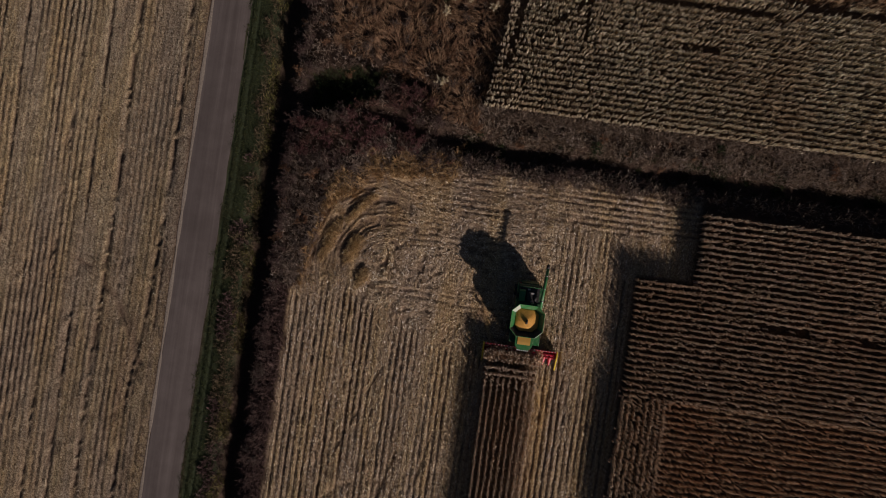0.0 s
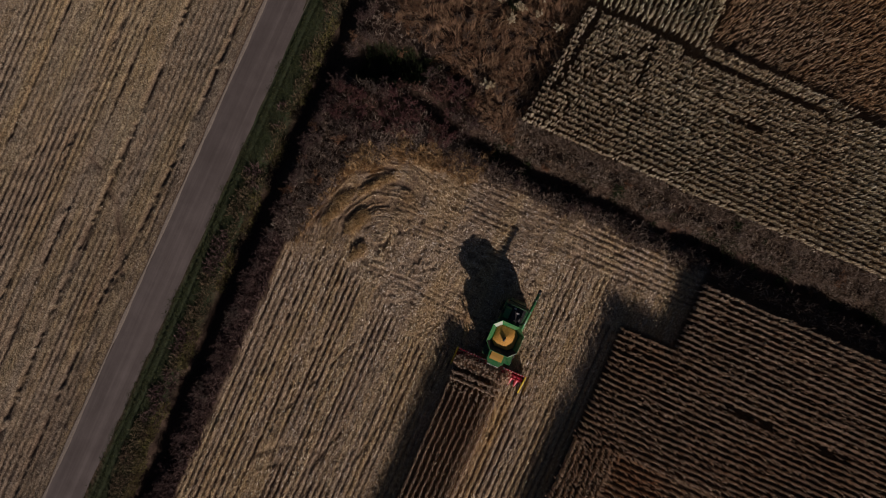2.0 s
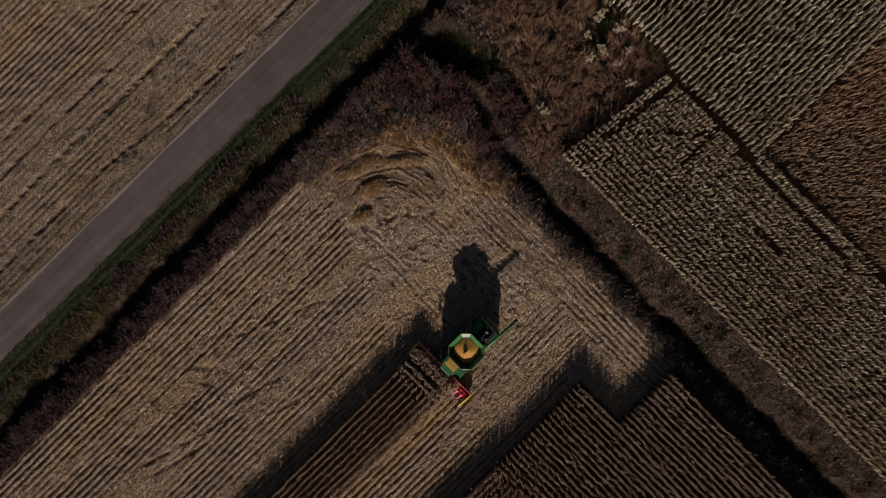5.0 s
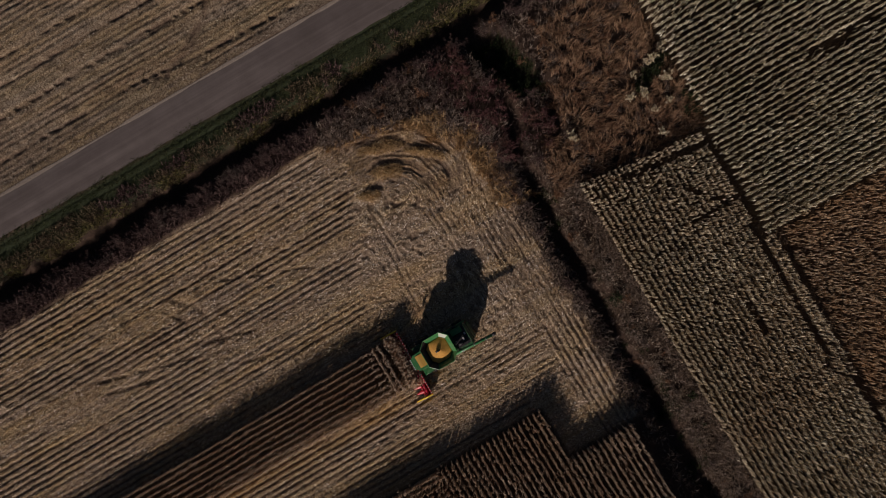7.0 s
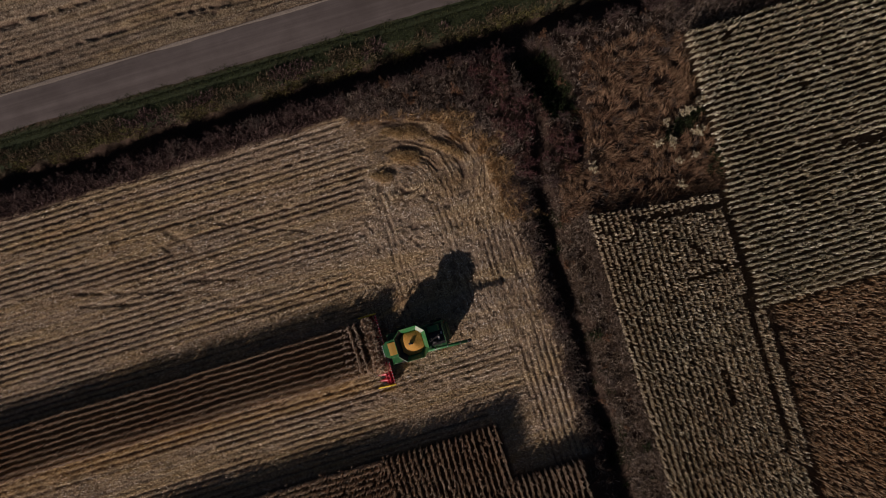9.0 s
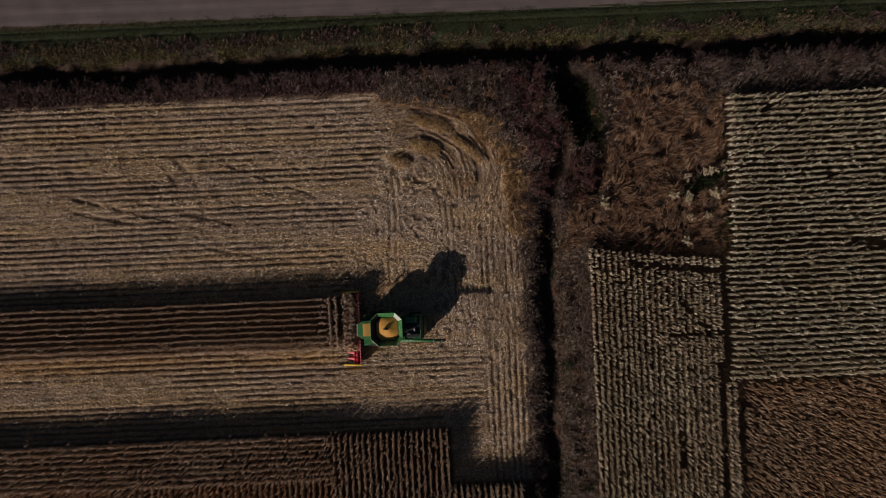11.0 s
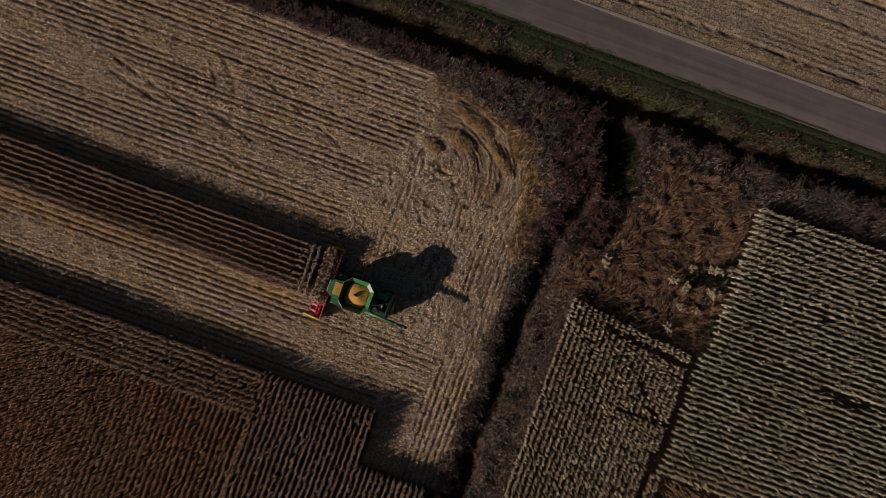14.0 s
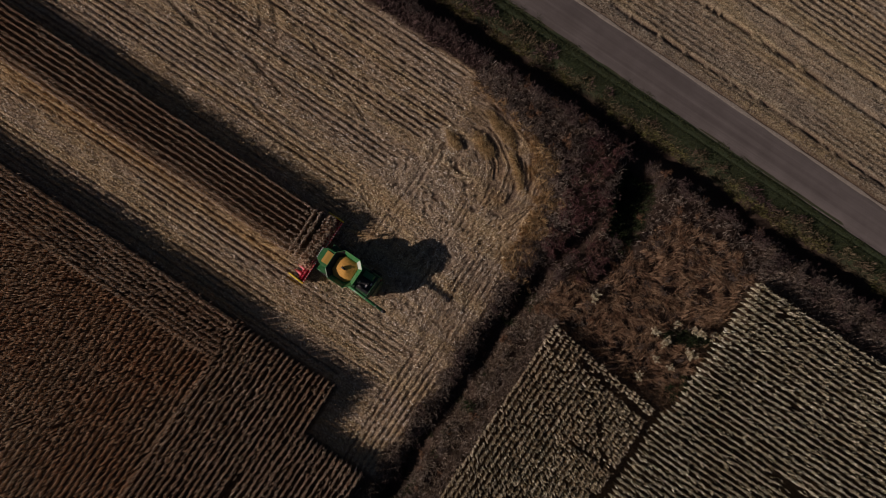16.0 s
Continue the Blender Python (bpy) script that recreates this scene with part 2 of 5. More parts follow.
def stubble_north(x):
    """Where the stubble of the headland ends and the scrub begins."""
    return 1.6 * (vnoise(x, x * 0, 1.9, 57) - 0.5) + np.interp(x, [-19.6, -18.6, -17.6, -16.9, -15.6, -13.5, -11.0, -8.0, -4.0, 0.0, 30.0], [-7.8, -6.6, -2.5, 1.5, 4.6, 6.6, 7.9, 8.7, 9.6, 10.3, 10.3])


PITCH = 0.762
CURL = (-8.6, -2.7)
# weedy mounds and dark hollows left in the curl: centre, heading, half length, half width
MOUNDS = ((-12.4, -1.6, 1.15, 2.3, 1.1), (-15.5, -1.0, 1.22, 3.4, 0.85), (-12.3, 3.5, 0.88, 2.9, 0.65), (-10.9, -5.2, 1.19, 1.7, 0.75), (-15.3, 5.4, 0.89, 2.8, 0.7))
DARKS = ((-16.3, 0.4, 1.13, 3.4, 0.34), (-13.7, 3.1, 0.89, 3.0, 0.32), (-13.5, -0.8, 1.19, 2.8, 0.28), (-11.4, -4.0, 1.2, 1.0, 0.6), (-11.3, 0.8, 1.0, 0.9, 0.45), (-9.8, -5.8, 1.2, 1.2, 0.5), (-17.6, -3.2, 1.3, 1.6, 0.4))
# lines where wheels crossed the rows at a slant: from, to, half width
CROSSINGS = ((-6.0, -47.1, -2.3, -31.4, 0.22), (-7.9, -47.6, -1.8, -26.2, 0.2), (-10.4, -50.5, -3.6, -27.0, 0.2), (-0.6, -30.0, 1.6, -19.5, 0.22), (-11.2, -27.5, -6.4, -15.0, 0.2), (8.3, -6.6, 14.6, -7.8, 0.25), (8.2, -4.2, 14.3, -6.3, 0.22), (-44.7, -8.9, -40.9, -13.3, 0.35), (-40.9, -13.3, -37.3, -19.9, 0.3), (-48.5, -7.0, -44.7, -8.9, 0.3))
SWALES = ((-23.5, 14.6, -16.5, 17.2), (-13.4, 16.3, -5.6, 14.3), (-11.3, 21.6, -4.2, 19.4))


def ovals(x, y, shapes):
    """1 in the middle of the ovals, 0 from their edge on."""
    best = 0 * x
    for cx, cy, a, along, across in shapes:
        u, v = (x - cx) * math.cos(a) + (y - cy) * math.sin(a), (y - cy) * math.cos(a) - (x - cx) * math.sin(a) + 0.05 * (x - cx) ** 2
        best = np.maximum(best, np.clip(1.5 - 1.5 * np.hypot(u / along, v / across) + 0.5 * (vnoise(x, y, 0.6, 235) - 0.5), 0, 1))
    return best


def swale(x, y):
    """Distance to the narrow dark hollows in the brush."""
    best = 99.0 + 0 * x
    for x0, y0, x1, y1 in SWALES:
        t = np.clip(((x - x0) * (x1 - x0) + (y - y0) * (y1 - y0)) / ((x1 - x0) ** 2 + (y1 - y0) ** 2), 0, 1)
        best = np.minimum(best, np.hypot(x - x0 - t * (x1 - x0), y - y0 - t * (y1 - y0)) + 0.5 * (vnoise(x, y, 1.5, 237) - 0.5))
    return best


def beside(x, y, x0, y0, x1, y1):
    """Distance of places from a line between two others."""
    t = np.clip(((x - x0) * (x1 - x0) + (y - y0) * (y1 - y0)) / ((x1 - x0) ** 2 + (y1 - y0) ** 2), 0, 1)
    return np.hypot(x - x0 - t * (x1 - x0), y - y0 - t * (y1 - y0))


def shrubby(x, y):
    """The two ridges of red shrubs in the brush."""
    return (beside(x, y, -21.5, 11.6, -7.5, 13.5) < 2.0) | (beside(x, y, -13.7, 16.4, -3.8, 18.6) < 2.0)


def hollow(x, y):
    """Below 1 inside the green hollow."""
    u, v = (x + 17.4) * 0.96 + (y - 18.4) * 0.28, (y - 18.4) * 0.96 - (x + 17.4) * 0.28
    return np.hypot(u / 6.0, v / 2.4) + 0.35 * (vnoise(x, y, 1.4, 241) - 0.5)


RINGS = tuple((4.3 + 0.52 * k, 0.13 + 0.16 * ((k * 37 % 10) / 10), 0.6 + 0.4 * ((k * 53 % 11) / 11)) for k in range(13))
ROW_DEPTH = np.random.default_rng(17).random(400)


def thicket(x, y):
    """Below 1 inside the long green thicket by the northern maize."""
    return np.hypot(((x + 6.3) * -0.41 + (y - 33.9) * 0.91) / 3.3, ((x + 6.3) * 0.91 + (y - 33.9) * 0.41) / 1.0)


def messy(x, y):
    """The turning ground at the headland, where few rows are left."""
    return np.clip((y - np.interp(x, [-19.5, -13.0, -9.0, -6.0, 6.0], [-7.0, -7.2, -9.5, -11.5, -12.5]) + np.interp(x, [-14, -8], [1.0, 3.0]) * (vnoise(x, y, 3.0, 61) - 0.5)) / 2.0, 0, 1) * np.clip((17.0 - x) / 5.0, 0, 1)


def groove(c, along, seed):
    """Depth 0 to 1 of the narrow furrows between rows that lie PITCH apart."""
    k = np.floor(c / PITCH).astype(int)
    d = np.abs(c / PITCH - k - 0.5 + 0.22 * (vnoise(c, along, 0.9, seed + 3) - 0.5)) * PITCH
    depth = 0.10 + 1.9 * ROW_DEPTH[k % 400] * vnoise(c, along * 0.10, 1.4, seed) + 1.9 * (vnoise(c * 0.4, along * 0.16, 1.6, seed + 1) - 0.40) + 1.0 * (vnoise(c, along, 0.55, seed + 2) - 0.5)
    return np.exp(-(d / (0.12 + 0.07 * vnoise(c, along, 0.6, seed + 4))) ** 2) * np.clip(depth, 0, 1)


def wheel_lines(x, y):
    """Deep dark wheel lines along the western field, 0 to 1."""
    deep = 0 * x
    for at_x, seed, wide, steady in ((-43.45, 221, 0.29, 0.5), (np.interp(y, [-41, -24, -16, 0], [-38.5, -38.5, -37.5, -36.8]), 222, 0.30, 0.25), (-47.0, 223, 0.25, -0.1), (-50.1, 224, 0.22, -0.4), (-57.5, 225, 0.22, -0.4)):
        off = x - at_x - 0.3 * (vnoise(y, y * 0, 9.0, seed) - 0.5)
        deep = np.maximum(deep, np.exp(-(off / wide) ** 2) * np.clip(2.4 * vnoise(y, y * 0, 4.0, seed + 10) - 0.2 + steady, 0, 1) * np.clip(2.3 * vnoise(x, y, 0.55, seed + 20) - 0.2, 0, 1))
    return deep


def furrows(x, y):
    """Furrows, swaths and trampled pits of the harvested ground, 0 to 1."""
    west = np.where(x < -35.6, np.clip(groove(x + 80, y, 201) * np.clip(1.7 * vnoise(x * 0.7, y * 0.25, 3.0, 226) - 0.05, 0.12, 1), 0, 1), 0)
    west = np.maximum(west * np.where(x > -43.0, 0.75, 1), wheel_lines(x, y))
    main = (x > -19.5) & (x < 23.6) & (y < stubble_north(x))
    side = np.clip((y - 4.2) / 0.8, 0, 1) * np.clip((x + 3.0) / 6.0, 0, 1)
    ms = messy(x, y)
    rows = np.clip(groove(x + 80 - 0.6, y, 203) * (1 + 0.5 * np.clip((-7.0 - x) / 3, 0, 1)), 0, 1) * ~((x > 6.1) & (x < 12.0) & (y < -12.5)) * (1 - 0.85 * np.maximum(ms, side)) * np.clip((22.0 - x) / 3 + (y < -1), 0, 1)
    cross = groove(y + 80, x, 207) * side * ((x < 30.8) & (y < 11.8))
    rad = np.hypot(x - CURL[0], y - CURL[1]) + 1.1 * (vnoise(x, y, 3.2, 209) - 0.5) + 0.3 * (vnoise(x, y, 0.8, 210) - 0.5)
    turn = np.arctan2(y - CURL[1], x - CURL[0])
    rings = 0 * x
    for r, w, d in RINGS + ((7.6, 0.30, 1.0), (9.1, 0.38, 1.0), (5.6, 0.30, 0.9)):
        rings = np.maximum(rings, d * np.exp(-((rad - r) / w) ** 2))
    rings = rings * np.clip(3.0 * np.cos(turn - 2.35) - 1.0, 0, 1) * np.clip(2.6 * vnoise(x, y, 1.3, 211) - 0.05, 0, 1)
    lane = np.where(x > CURL[0], np.abs(y - CURL[1]), np.hypot(x - CURL[0], y - CURL[1])) + 0.5 * (vnoise(x, y, 2.5, 227) - 0.5)
    combed = groove(lane + 90, x * 0.6 + y, 229) * ms * np.clip(vnoise(x, y, 1.2, 231) * 1.5 - 0.1, 0, 1) * np.clip((lane - 1.0) / 2, 0, 1)
    rings = np.maximum(rings, 0.8 * combed)
    rings = np.maximum(rings * (1 - 0.9 * ovals(x, y, MOUNDS)), 0.55 * ovals(x, y, DARKS) * np.clip(0.3 + vnoise(x, y, 0.5, 239), 0, 1))
    heart = np.hypot((x + 8.3) / 2.4, (y + 2.9) / 2.0)
    rings = np.maximum(rings, np.clip(1.2 - heart, 0, 1) * np.clip(3.0 * vnoise(x, y, 0.5, 233) - 1.3, 0, 1))
    pits = np.clip(vnoise(x, y, 0.55, 213) * 1.2 + 0.6 * vnoise(x, y, 1.6, 215) - 1.0, 0, 1) * 1.3 * np.clip(ms + side, 0, 1)
    tracks = 0 * x
    for cx, cy, r, a0, a1, w in ((-5.0, -40.0, 9.4, 1.3, 2.6, 0.4), (-5.5, -40.5, 7.4, 1.2, 2.3, 0.32), (-52.0, -22.0, 14.5, 0.3, 1.2, 0.4)):
        t = np.arctan2(y - cy, x - cx)
        tracks = np.maximum(tracks, np.exp(-((np.hypot(x - cx, y - cy) - r) / w) ** 2) * ((t > a0) & (t < a1)) * np.clip(0.05 + 0.9 * vnoise(x, y, 0.9, 217), 0, 1))
    for x0, y0, x1, y1, w in CROSSINGS:
        t = np.clip(((x - x0) * (x1 - x0) + (y - y0) * (y1 - y0)) / ((x1 - x0) ** 2 + (y1 - y0) ** 2), 0, 1)
        off = np.hypot(x - x0 - t * (x1 - x0), y - y0 - t * (y1 - y0)) + 0.25 * (vnoise(x, y, 1.1, 243) - 0.5)
        tracks = np.maximum(tracks, np.exp(-(off / w) ** 2) * np.clip(1.5 * vnoise(x, y, 1.2, 245) - 0.25, 0, 1))
    k = np.floor((x + 79.4) / PITCH).astype(int)
    d = np.abs((x + 79.4) / PITCH - k - 0.5) * PITCH
    edge_rows = np.exp(-(d / 0.15) ** 2) * np.clip((-11.5 - x) / 3, 0, 1) * np.clip((-8.3 - y) / 0.5, 0, 1) * np.clip(0.35 + 0.5 * ROW_DEPTH[(k * 7) % 400] + 0.6 * (vnoise(x, y * 0.3, 1.2, 219) - 0.4), 0, 1)
    rows = np.maximum(rows, edge_rows)
    for xs, ys, wide in (((-8.5, -6.2, -3.2, -1.7), (-66, -45, -30, -16), 2.3), ((-17.0, -13.5, -9.5, -7.5), (-66, -50, -32, -18), 1.2), ((1.5, 2.5, 3.0), (-60, -35, -18), 1.0), ((17.5, 18.5, 19.0), (-60, -35, -12), 1.2)):
        hid = np.exp(-((x - np.interp(y, ys, xs)) / wide) ** 2) * np.clip(2.2 * vnoise(x, y * 0.5, 1.8, 253) - 0.2, 0, 1)
        rows = rows * (1 - 0.9 * np.clip(hid, 0, 1))
    inner = np.maximum(np.maximum(rows, cross * (x < 30.8)), np.maximum(rings, np.maximum(pits, tracks))) * main
    return np.clip(np.maximum(np.maximum(inner, cross * ((x >= 23.6) & (y > 0.4))), np.maximum(west, tracks * (x < -36))), 0, 1)


def terrain(x, y):
    lim = lambda d: np.clip(d, 0, 1)
    bowl = lambda d, w: lim(1 - np.abs(d) / w) ** 2 * (1 + 2 * np.abs(d) / w)
    z = 0.12 * (vnoise(x, y, 1.3, 3) - 0.5) + 0.25 * (vnoise(x, y, 14.0, 4) - 0.5)
    z = z * lim((np.abs(x + 32.0) - 2.5) / 2)
    z = z - 1.8 * bowl(x + 23.8 - 0.6 * (vnoise(y, y * 0, 8.0, 5) - 0.5) - 1.5 * (vnoise(y, y * 0, 3.0, 12) - 0.5), 2.2 + 0.6 * vnoise(x, y, 1.8, 13))
    east = lim((x + 5.5) / 3)
    z = z - 1.8 * (0.45 + 0.8 * vnoise(x, x * 0, 2.6, 8)) * bowl(y - 13.3 - 1.5 * (vnoise(x, x * 0, 3.2, 6) - 0.5), 2.0 + 0.9 * vnoise(x, x * 0, 1.7, 9)) * east - 1.7 * lim(1.1 - hollow(x, y)) ** 0.5
    z = z - 0.20 * furrows(x, y) - 0.05 * wheel_lines(x, y) + 0.18 * ovals(x, y, MOUNDS) - 0.05 * ovals(x, y, DARKS) - 0.14 * (np.exp(-((x + 28.4) / 0.16) ** 2) + np.exp(-((x + 29.35) / 0.14) ** 2)) * np.clip(0.4 + vnoise(x, y * 0.3, 1.5, 247), 0, 1) - 0.8 * np.exp(-(swale(x, y) / 0.65) ** 2)
    return z + 0.25 * lim((x + 39.0) / 3.5) * lim((-26.0 - x) / 3.0)


def tri_mesh(name, verts, tris, mat):
    me = bpy.data.meshes.new(name)
    n = len(tris)
    me.vertices.add(len(verts))
    me.vertices.foreach_set("co", np.ascontiguousarray(verts, np.float32).ravel())
    me.loops.add(3 * n)
    me.loops.foreach_set("vertex_index", np.ascontiguousarray(tris, np.int32).ravel())
    me.polygons.add(n)
    me.polygons.foreach_set("loop_start", np.arange(0, 3 * n, 3, dtype=np.int32))
    me.update(calc_edges=True)
    me.materials.append(mat)
    return me


def strew(templates, pos, yaw, size):
    """Copies of small templates (verts, tris) at the places given, as one soup of vertices and triangles."""
    kind = rng.integers(0, len(templates), len(pos))
    allv, allt, base = [], [], 0
    for k, (tv, tt) in enumerate(templates):
        m = kind == k
        p, a, s = pos[m], yaw[m], size[m]
        c, sn = np.cos(a)[:, None], np.sin(a)[:, None]
        x = (tv[None, :, 0] * c - tv[None, :, 1] * sn) * s[:, None] + p[:, None, 0]
        y = (tv[None, :, 0] * sn + tv[None, :, 1] * c) * s[:, None] + p[:, None, 1]
        z = tv[None, :, 2] * s[:, None] + p[:, None, 2]
        allv.append(np.stack([x, y, z], -1).reshape(-1, 3))
        allt.append((tt[None] + (np.arange(len(p)) * len(tv))[:, None, None] + base).reshape(-1, 3))
        base += len(p) * len(tv)
    return np.concatenate(allv), np.concatenate(allt)


def stuff(name, templates, pos, yaw, size, mat, label, category):
    return tagged(new(name, tri_mesh(name, *strew(templates, pos, yaw, size), mat)), label, category, kind="stuff")


def jittered(step, x0, x1, y0, y1):
    gx, gy = np.meshgrid(np.arange(x0, x1, step), np.arange(y0, y1, step))
    x, y = gx.ravel(), gy.ravel()
    x, y = x + (rng.random(len(x)) - 0.5) * step * 1.4, y + (rng.random(len(y)) - 0.5) * step * 1.4
    near = x * x + y * y < REACH * REACH
    return x[near], y[near]


def row_points(lines, along_y, step, a0, a1):
    """Plants in rows: lines are the rows' places across, a0 to a1 their run."""
    s = np.arange(a0, a1, step)
    g, h = np.meshgrid(lines, s)
    c, d = g.ravel(), h.ravel()
    d = d + (rng.random(len(d)) - 0.5) * step * 0.8
    c = c + (rng.random(len(c)) - 0.5) * 0.06 + 0.14 * (vnoise(c, d, 3.0, 11) - 0.5)
    x, y = (c, d) if along_y else (d, c)
    near = x * x + y * y < REACH * REACH
    return x[near], y[near]


def on_ground(x, y, lift=0.0):
    return np.stack([x, y, terrain(x, y) + lift], -1)


# ---- plant templates ----
def corn_template(seed, height=2.2, leaves=7, fallen=0.0):
    r = np.random.default_rng(seed)
    v, t = [], []
    lean = r.normal(0, 0.05, 2) + np.array([fallen, 0.0])

    def stem(z):
        return np.array([lean[0] * z, lean[1] * z, z])

    b = len(v)
    for k in range(3):
        v.append(stem(-0.05) + 0.03 * np.array([math.cos(2.1 * k), math.sin(2.1 * k), 0]))
    v.append(stem(height))
    for k in range(3):
        t.append((b + k, b + (k + 1) % 3, b + 3))
    plane = r.random() * 6.28
    for k in range(leaves - 2):
        z = height * (0.50 + 0.48 * (k + r.random() * 0.6) / (leaves - 2))
        a = plane + math.pi * (k % 2) + r.normal(0, 0.5)
        reach, w = r.uniform(0.09, 0.20) + (0.12 if r.random() < 0.18 else 0), r.uniform(0.028, 0.046)
        out, side = np.array([math.cos(a), math.sin(a), 0]), np.array([-math.sin(a), math.cos(a), 0])
        up, fall = r.uniform(0.02, 0.16), r.uniform(0.0, 0.4)
        p0, p1 = stem(z), stem(z) + out * reach * 0.5 + np.array([0, 0, up])
        p2 = p1 + out * reach * 0.6 + np.array([0, 0, -fall]) + side * r.normal(0, 0.08)
        twist = np.array([0, 0, r.normal(0, 0.03)])
        b = len(v)
        v += [p0 - side * w * 0.5, p0 + side * w * 0.5, p1 - side * w + twist, p1 + side * w - twist, p2]
        t += [(b, b + 1, b + 3), (b, b + 3, b + 2), (b + 2, b + 3, b + 4)]
    for k in range(3):
        a, z = plane + 2.1 * k + r.normal(0, 0.3), height * (0.50 + 0.20 * k + r.uniform(-0.05, 0.05))
        out, side = np.array([math.cos(a), math.sin(a), 0]), np.array([-math.sin(a), math.cos(a), 0]) * r.uniform(0.045, 0.085)
        p0, p1 = stem(z) + out * 0.05, stem(z) + out * r.uniform(0.10, 0.18) - np.array([0, 0, r.uniform(0.6, 0.85)])
        b = len(v)
        v += [p0 - side, p0 + side, p1 + side * 0.8, p1 - side * 0.8]
        t += [(b, b + 1, b + 2), (b, b + 2, b + 3)]
    for k in range(2):
        a = r.random() * 6.28
        p, s = stem(height), np.array([-math.sin(a), math.cos(a), 0]) * 0.018
        b = len(v)
        v += [p - s, p + s, p + np.array([math.cos(a) * 0.13, math.sin(a) * 0.13, r.uniform(0.1, 0.28)])]
        t.append((b, b + 1, b + 2))
    b = len(v)
    z = height * 0.45
    a = plane + 1.3
    o = np.array([math.cos(a), math.sin(a), 0])
    s = np.array([-math.sin(a), math.cos(a), 0])
    v += [stem(z) + o * 0.03 - s * 0.03, stem(z) + o * 0.03 + s * 0.03, stem(z) + o * 0.16 + np.array([0, 0, -0.24])]
    t.append((b, b + 1, b + 2))
    return np.array(v), np.array(t)


def stub_template(seed):
    r = np.random.default_rng(seed)
    v, t = [], []
    for k in range(3):
        a, w, h = r.random() * 6.28, r.uniform(0.018, 0.032), r.uniform(0.14, 0.34)
        s = np.array([math.cos(a), math.sin(a), 0]) * w
        tip = np.array([r.normal(0, 0.10), r.normal(0, 0.10), h])
        root = np.array([r.normal(0, 0.04), r.normal(0, 0.04), -0.02])
        b = len(v)
        v += [root - s, root + s, root + tip + s * 0.7, root + tip - s * 0.7]
        t += [(b, b + 1, b + 2), (b, b + 2, b + 3)]
    return np.array(v), np.array(t)


def straw_template(seed):
    """A bent piece of chopped straw lying along x."""
    r = np.random.default_rng(seed)
    n, w = r.uniform(0.06, 0.17), r.uniform(0.02, 0.042)
    k, h = r.normal(0, 0.04), r.uniform(0.03, 0.13)
    z0, z1 = r.uniform(-0.02, 0.04), r.uniform(0.0, 0.22)
    tilt = r.normal(0, 0.015)
    v = [(-n, -w, z0), (-n, w, z0 + tilt), (0, k - w, h - tilt), (0, k + w, h + tilt), (n, 0, z1)]
    return np.array(v), np.array([(0, 2, 3), (0, 3, 1), (2, 4, 3)])


def tuft_template(seed, blades=12, height=0.8, spread=0.35, width=0.03, comb=0.0):
    r = np.random.default_rng(seed)
    v, t = [], []
    for k in range(blades):
        a = r.random() * 6.28
        o = np.array([math.cos(a), math.sin(a), 0])
        s = np.array([-o[1], o[0], 0]) * width * r.uniform(0.6, 1.2)
        root = np.array([r.normal(0, spread * 0.4), r.normal(0, spread * 0.4), -0.03])
        h = height * r.uniform(0.5, 1.1)
        bend = o * spread * r.uniform(0.3, 1.3) + np.array([comb * h, 0, 0])
        mid = root + bend * 0.4 + np.array([0, 0, h * 0.7])
        b = len(v)
        v += [root - s, root + s, mid - s * 0.8, mid + s * 0.8, root + bend * 1.1 + np.array([0, 0, h])]
        t += [(b, b + 1, b + 3), (b, b + 3, b + 2), (b + 2, b + 3, b + 4)]
    return np.array(v), np.array(t)


CORN_SET = [corn_template(s, h) for s, h in enumerate((2.05, 2.2, 2.3, 2.15, 2.0, 2.35, 2.1, 2.25, 1.9, 2.2, 2.15, 2.05, 2.25, 2.1, 2.0, 2.2, 2.3, 2.1, 2.2, 2.1))] + [corn_template(41, 1.9, 7, 0.5)]
SLIM_SET = [(v * np.array([0.72, 0.72, 1.0]), t) for v, t in CORN_SET[:20]]
TRIM_SET = [(v * np.array([0.84, 0.84, 1.0]), t) for v, t in CORN_SET]
FULL_SET = [(v * np.array([0.95, 0.95, 1.0]), t) for v, t in CORN_SET]
STUB_SET = [stub_template(100 + s) for s in range(10)]
STRAW_SET = [straw_template(200 + s) for s in range(16)]

# ---- ground, road ----
far_w, far_e = [-3000, -1200, -500, -250, -150, -110, -85], [85, 110, 150, 250, 500, 1200, 3000]
tx = np.concatenate([far_w, np.arange(-70, -35.5, 0.17), np.arange(-35.4, -30.1, 0.4), np.arange(-30.0, -27.8, 0.15), np.arange(-27.6, -19.7, 0.4), np.arange(-19.6, 23.7, 0.15), np.arange(24.0, 72.1, 0.6), far_e])
ty = np.concatenate([far_w, np.arange(-72, -12.1, 0.32), np.arange(-12.0, 15.0, 0.2), np.arange(15.1, 72.1, 0.75), far_e])
gx, gy = np.meshgrid(tx, ty, indexing="ij")
fade = np.clip((90 - np.maximum(np.abs(gx), np.abs(gy))) / 18, 0, 1)
gz = terrain(gx, gy) * fade
n = len(ty)
i, j = np.meshgrid(np.arange(len(tx) - 1), np.arange(n - 1), indexing="ij")
q = (i * n + j).ravel()
tris = np.concatenate([np.stack([q, q + n, q + n + 1], -1), np.stack([q, q + n + 1, q + 1], -1)])
me = tri_mesh("ground", np.stack([gx, gy, gz], -1).reshape(-1, 3), tris, GROUND)
wob = 0.9 * (vnoise(gx, gy, 1.6, 21) - 0.5)
edge = lambda d: np.clip(d / 0.8 + 0.5, 0, 1)
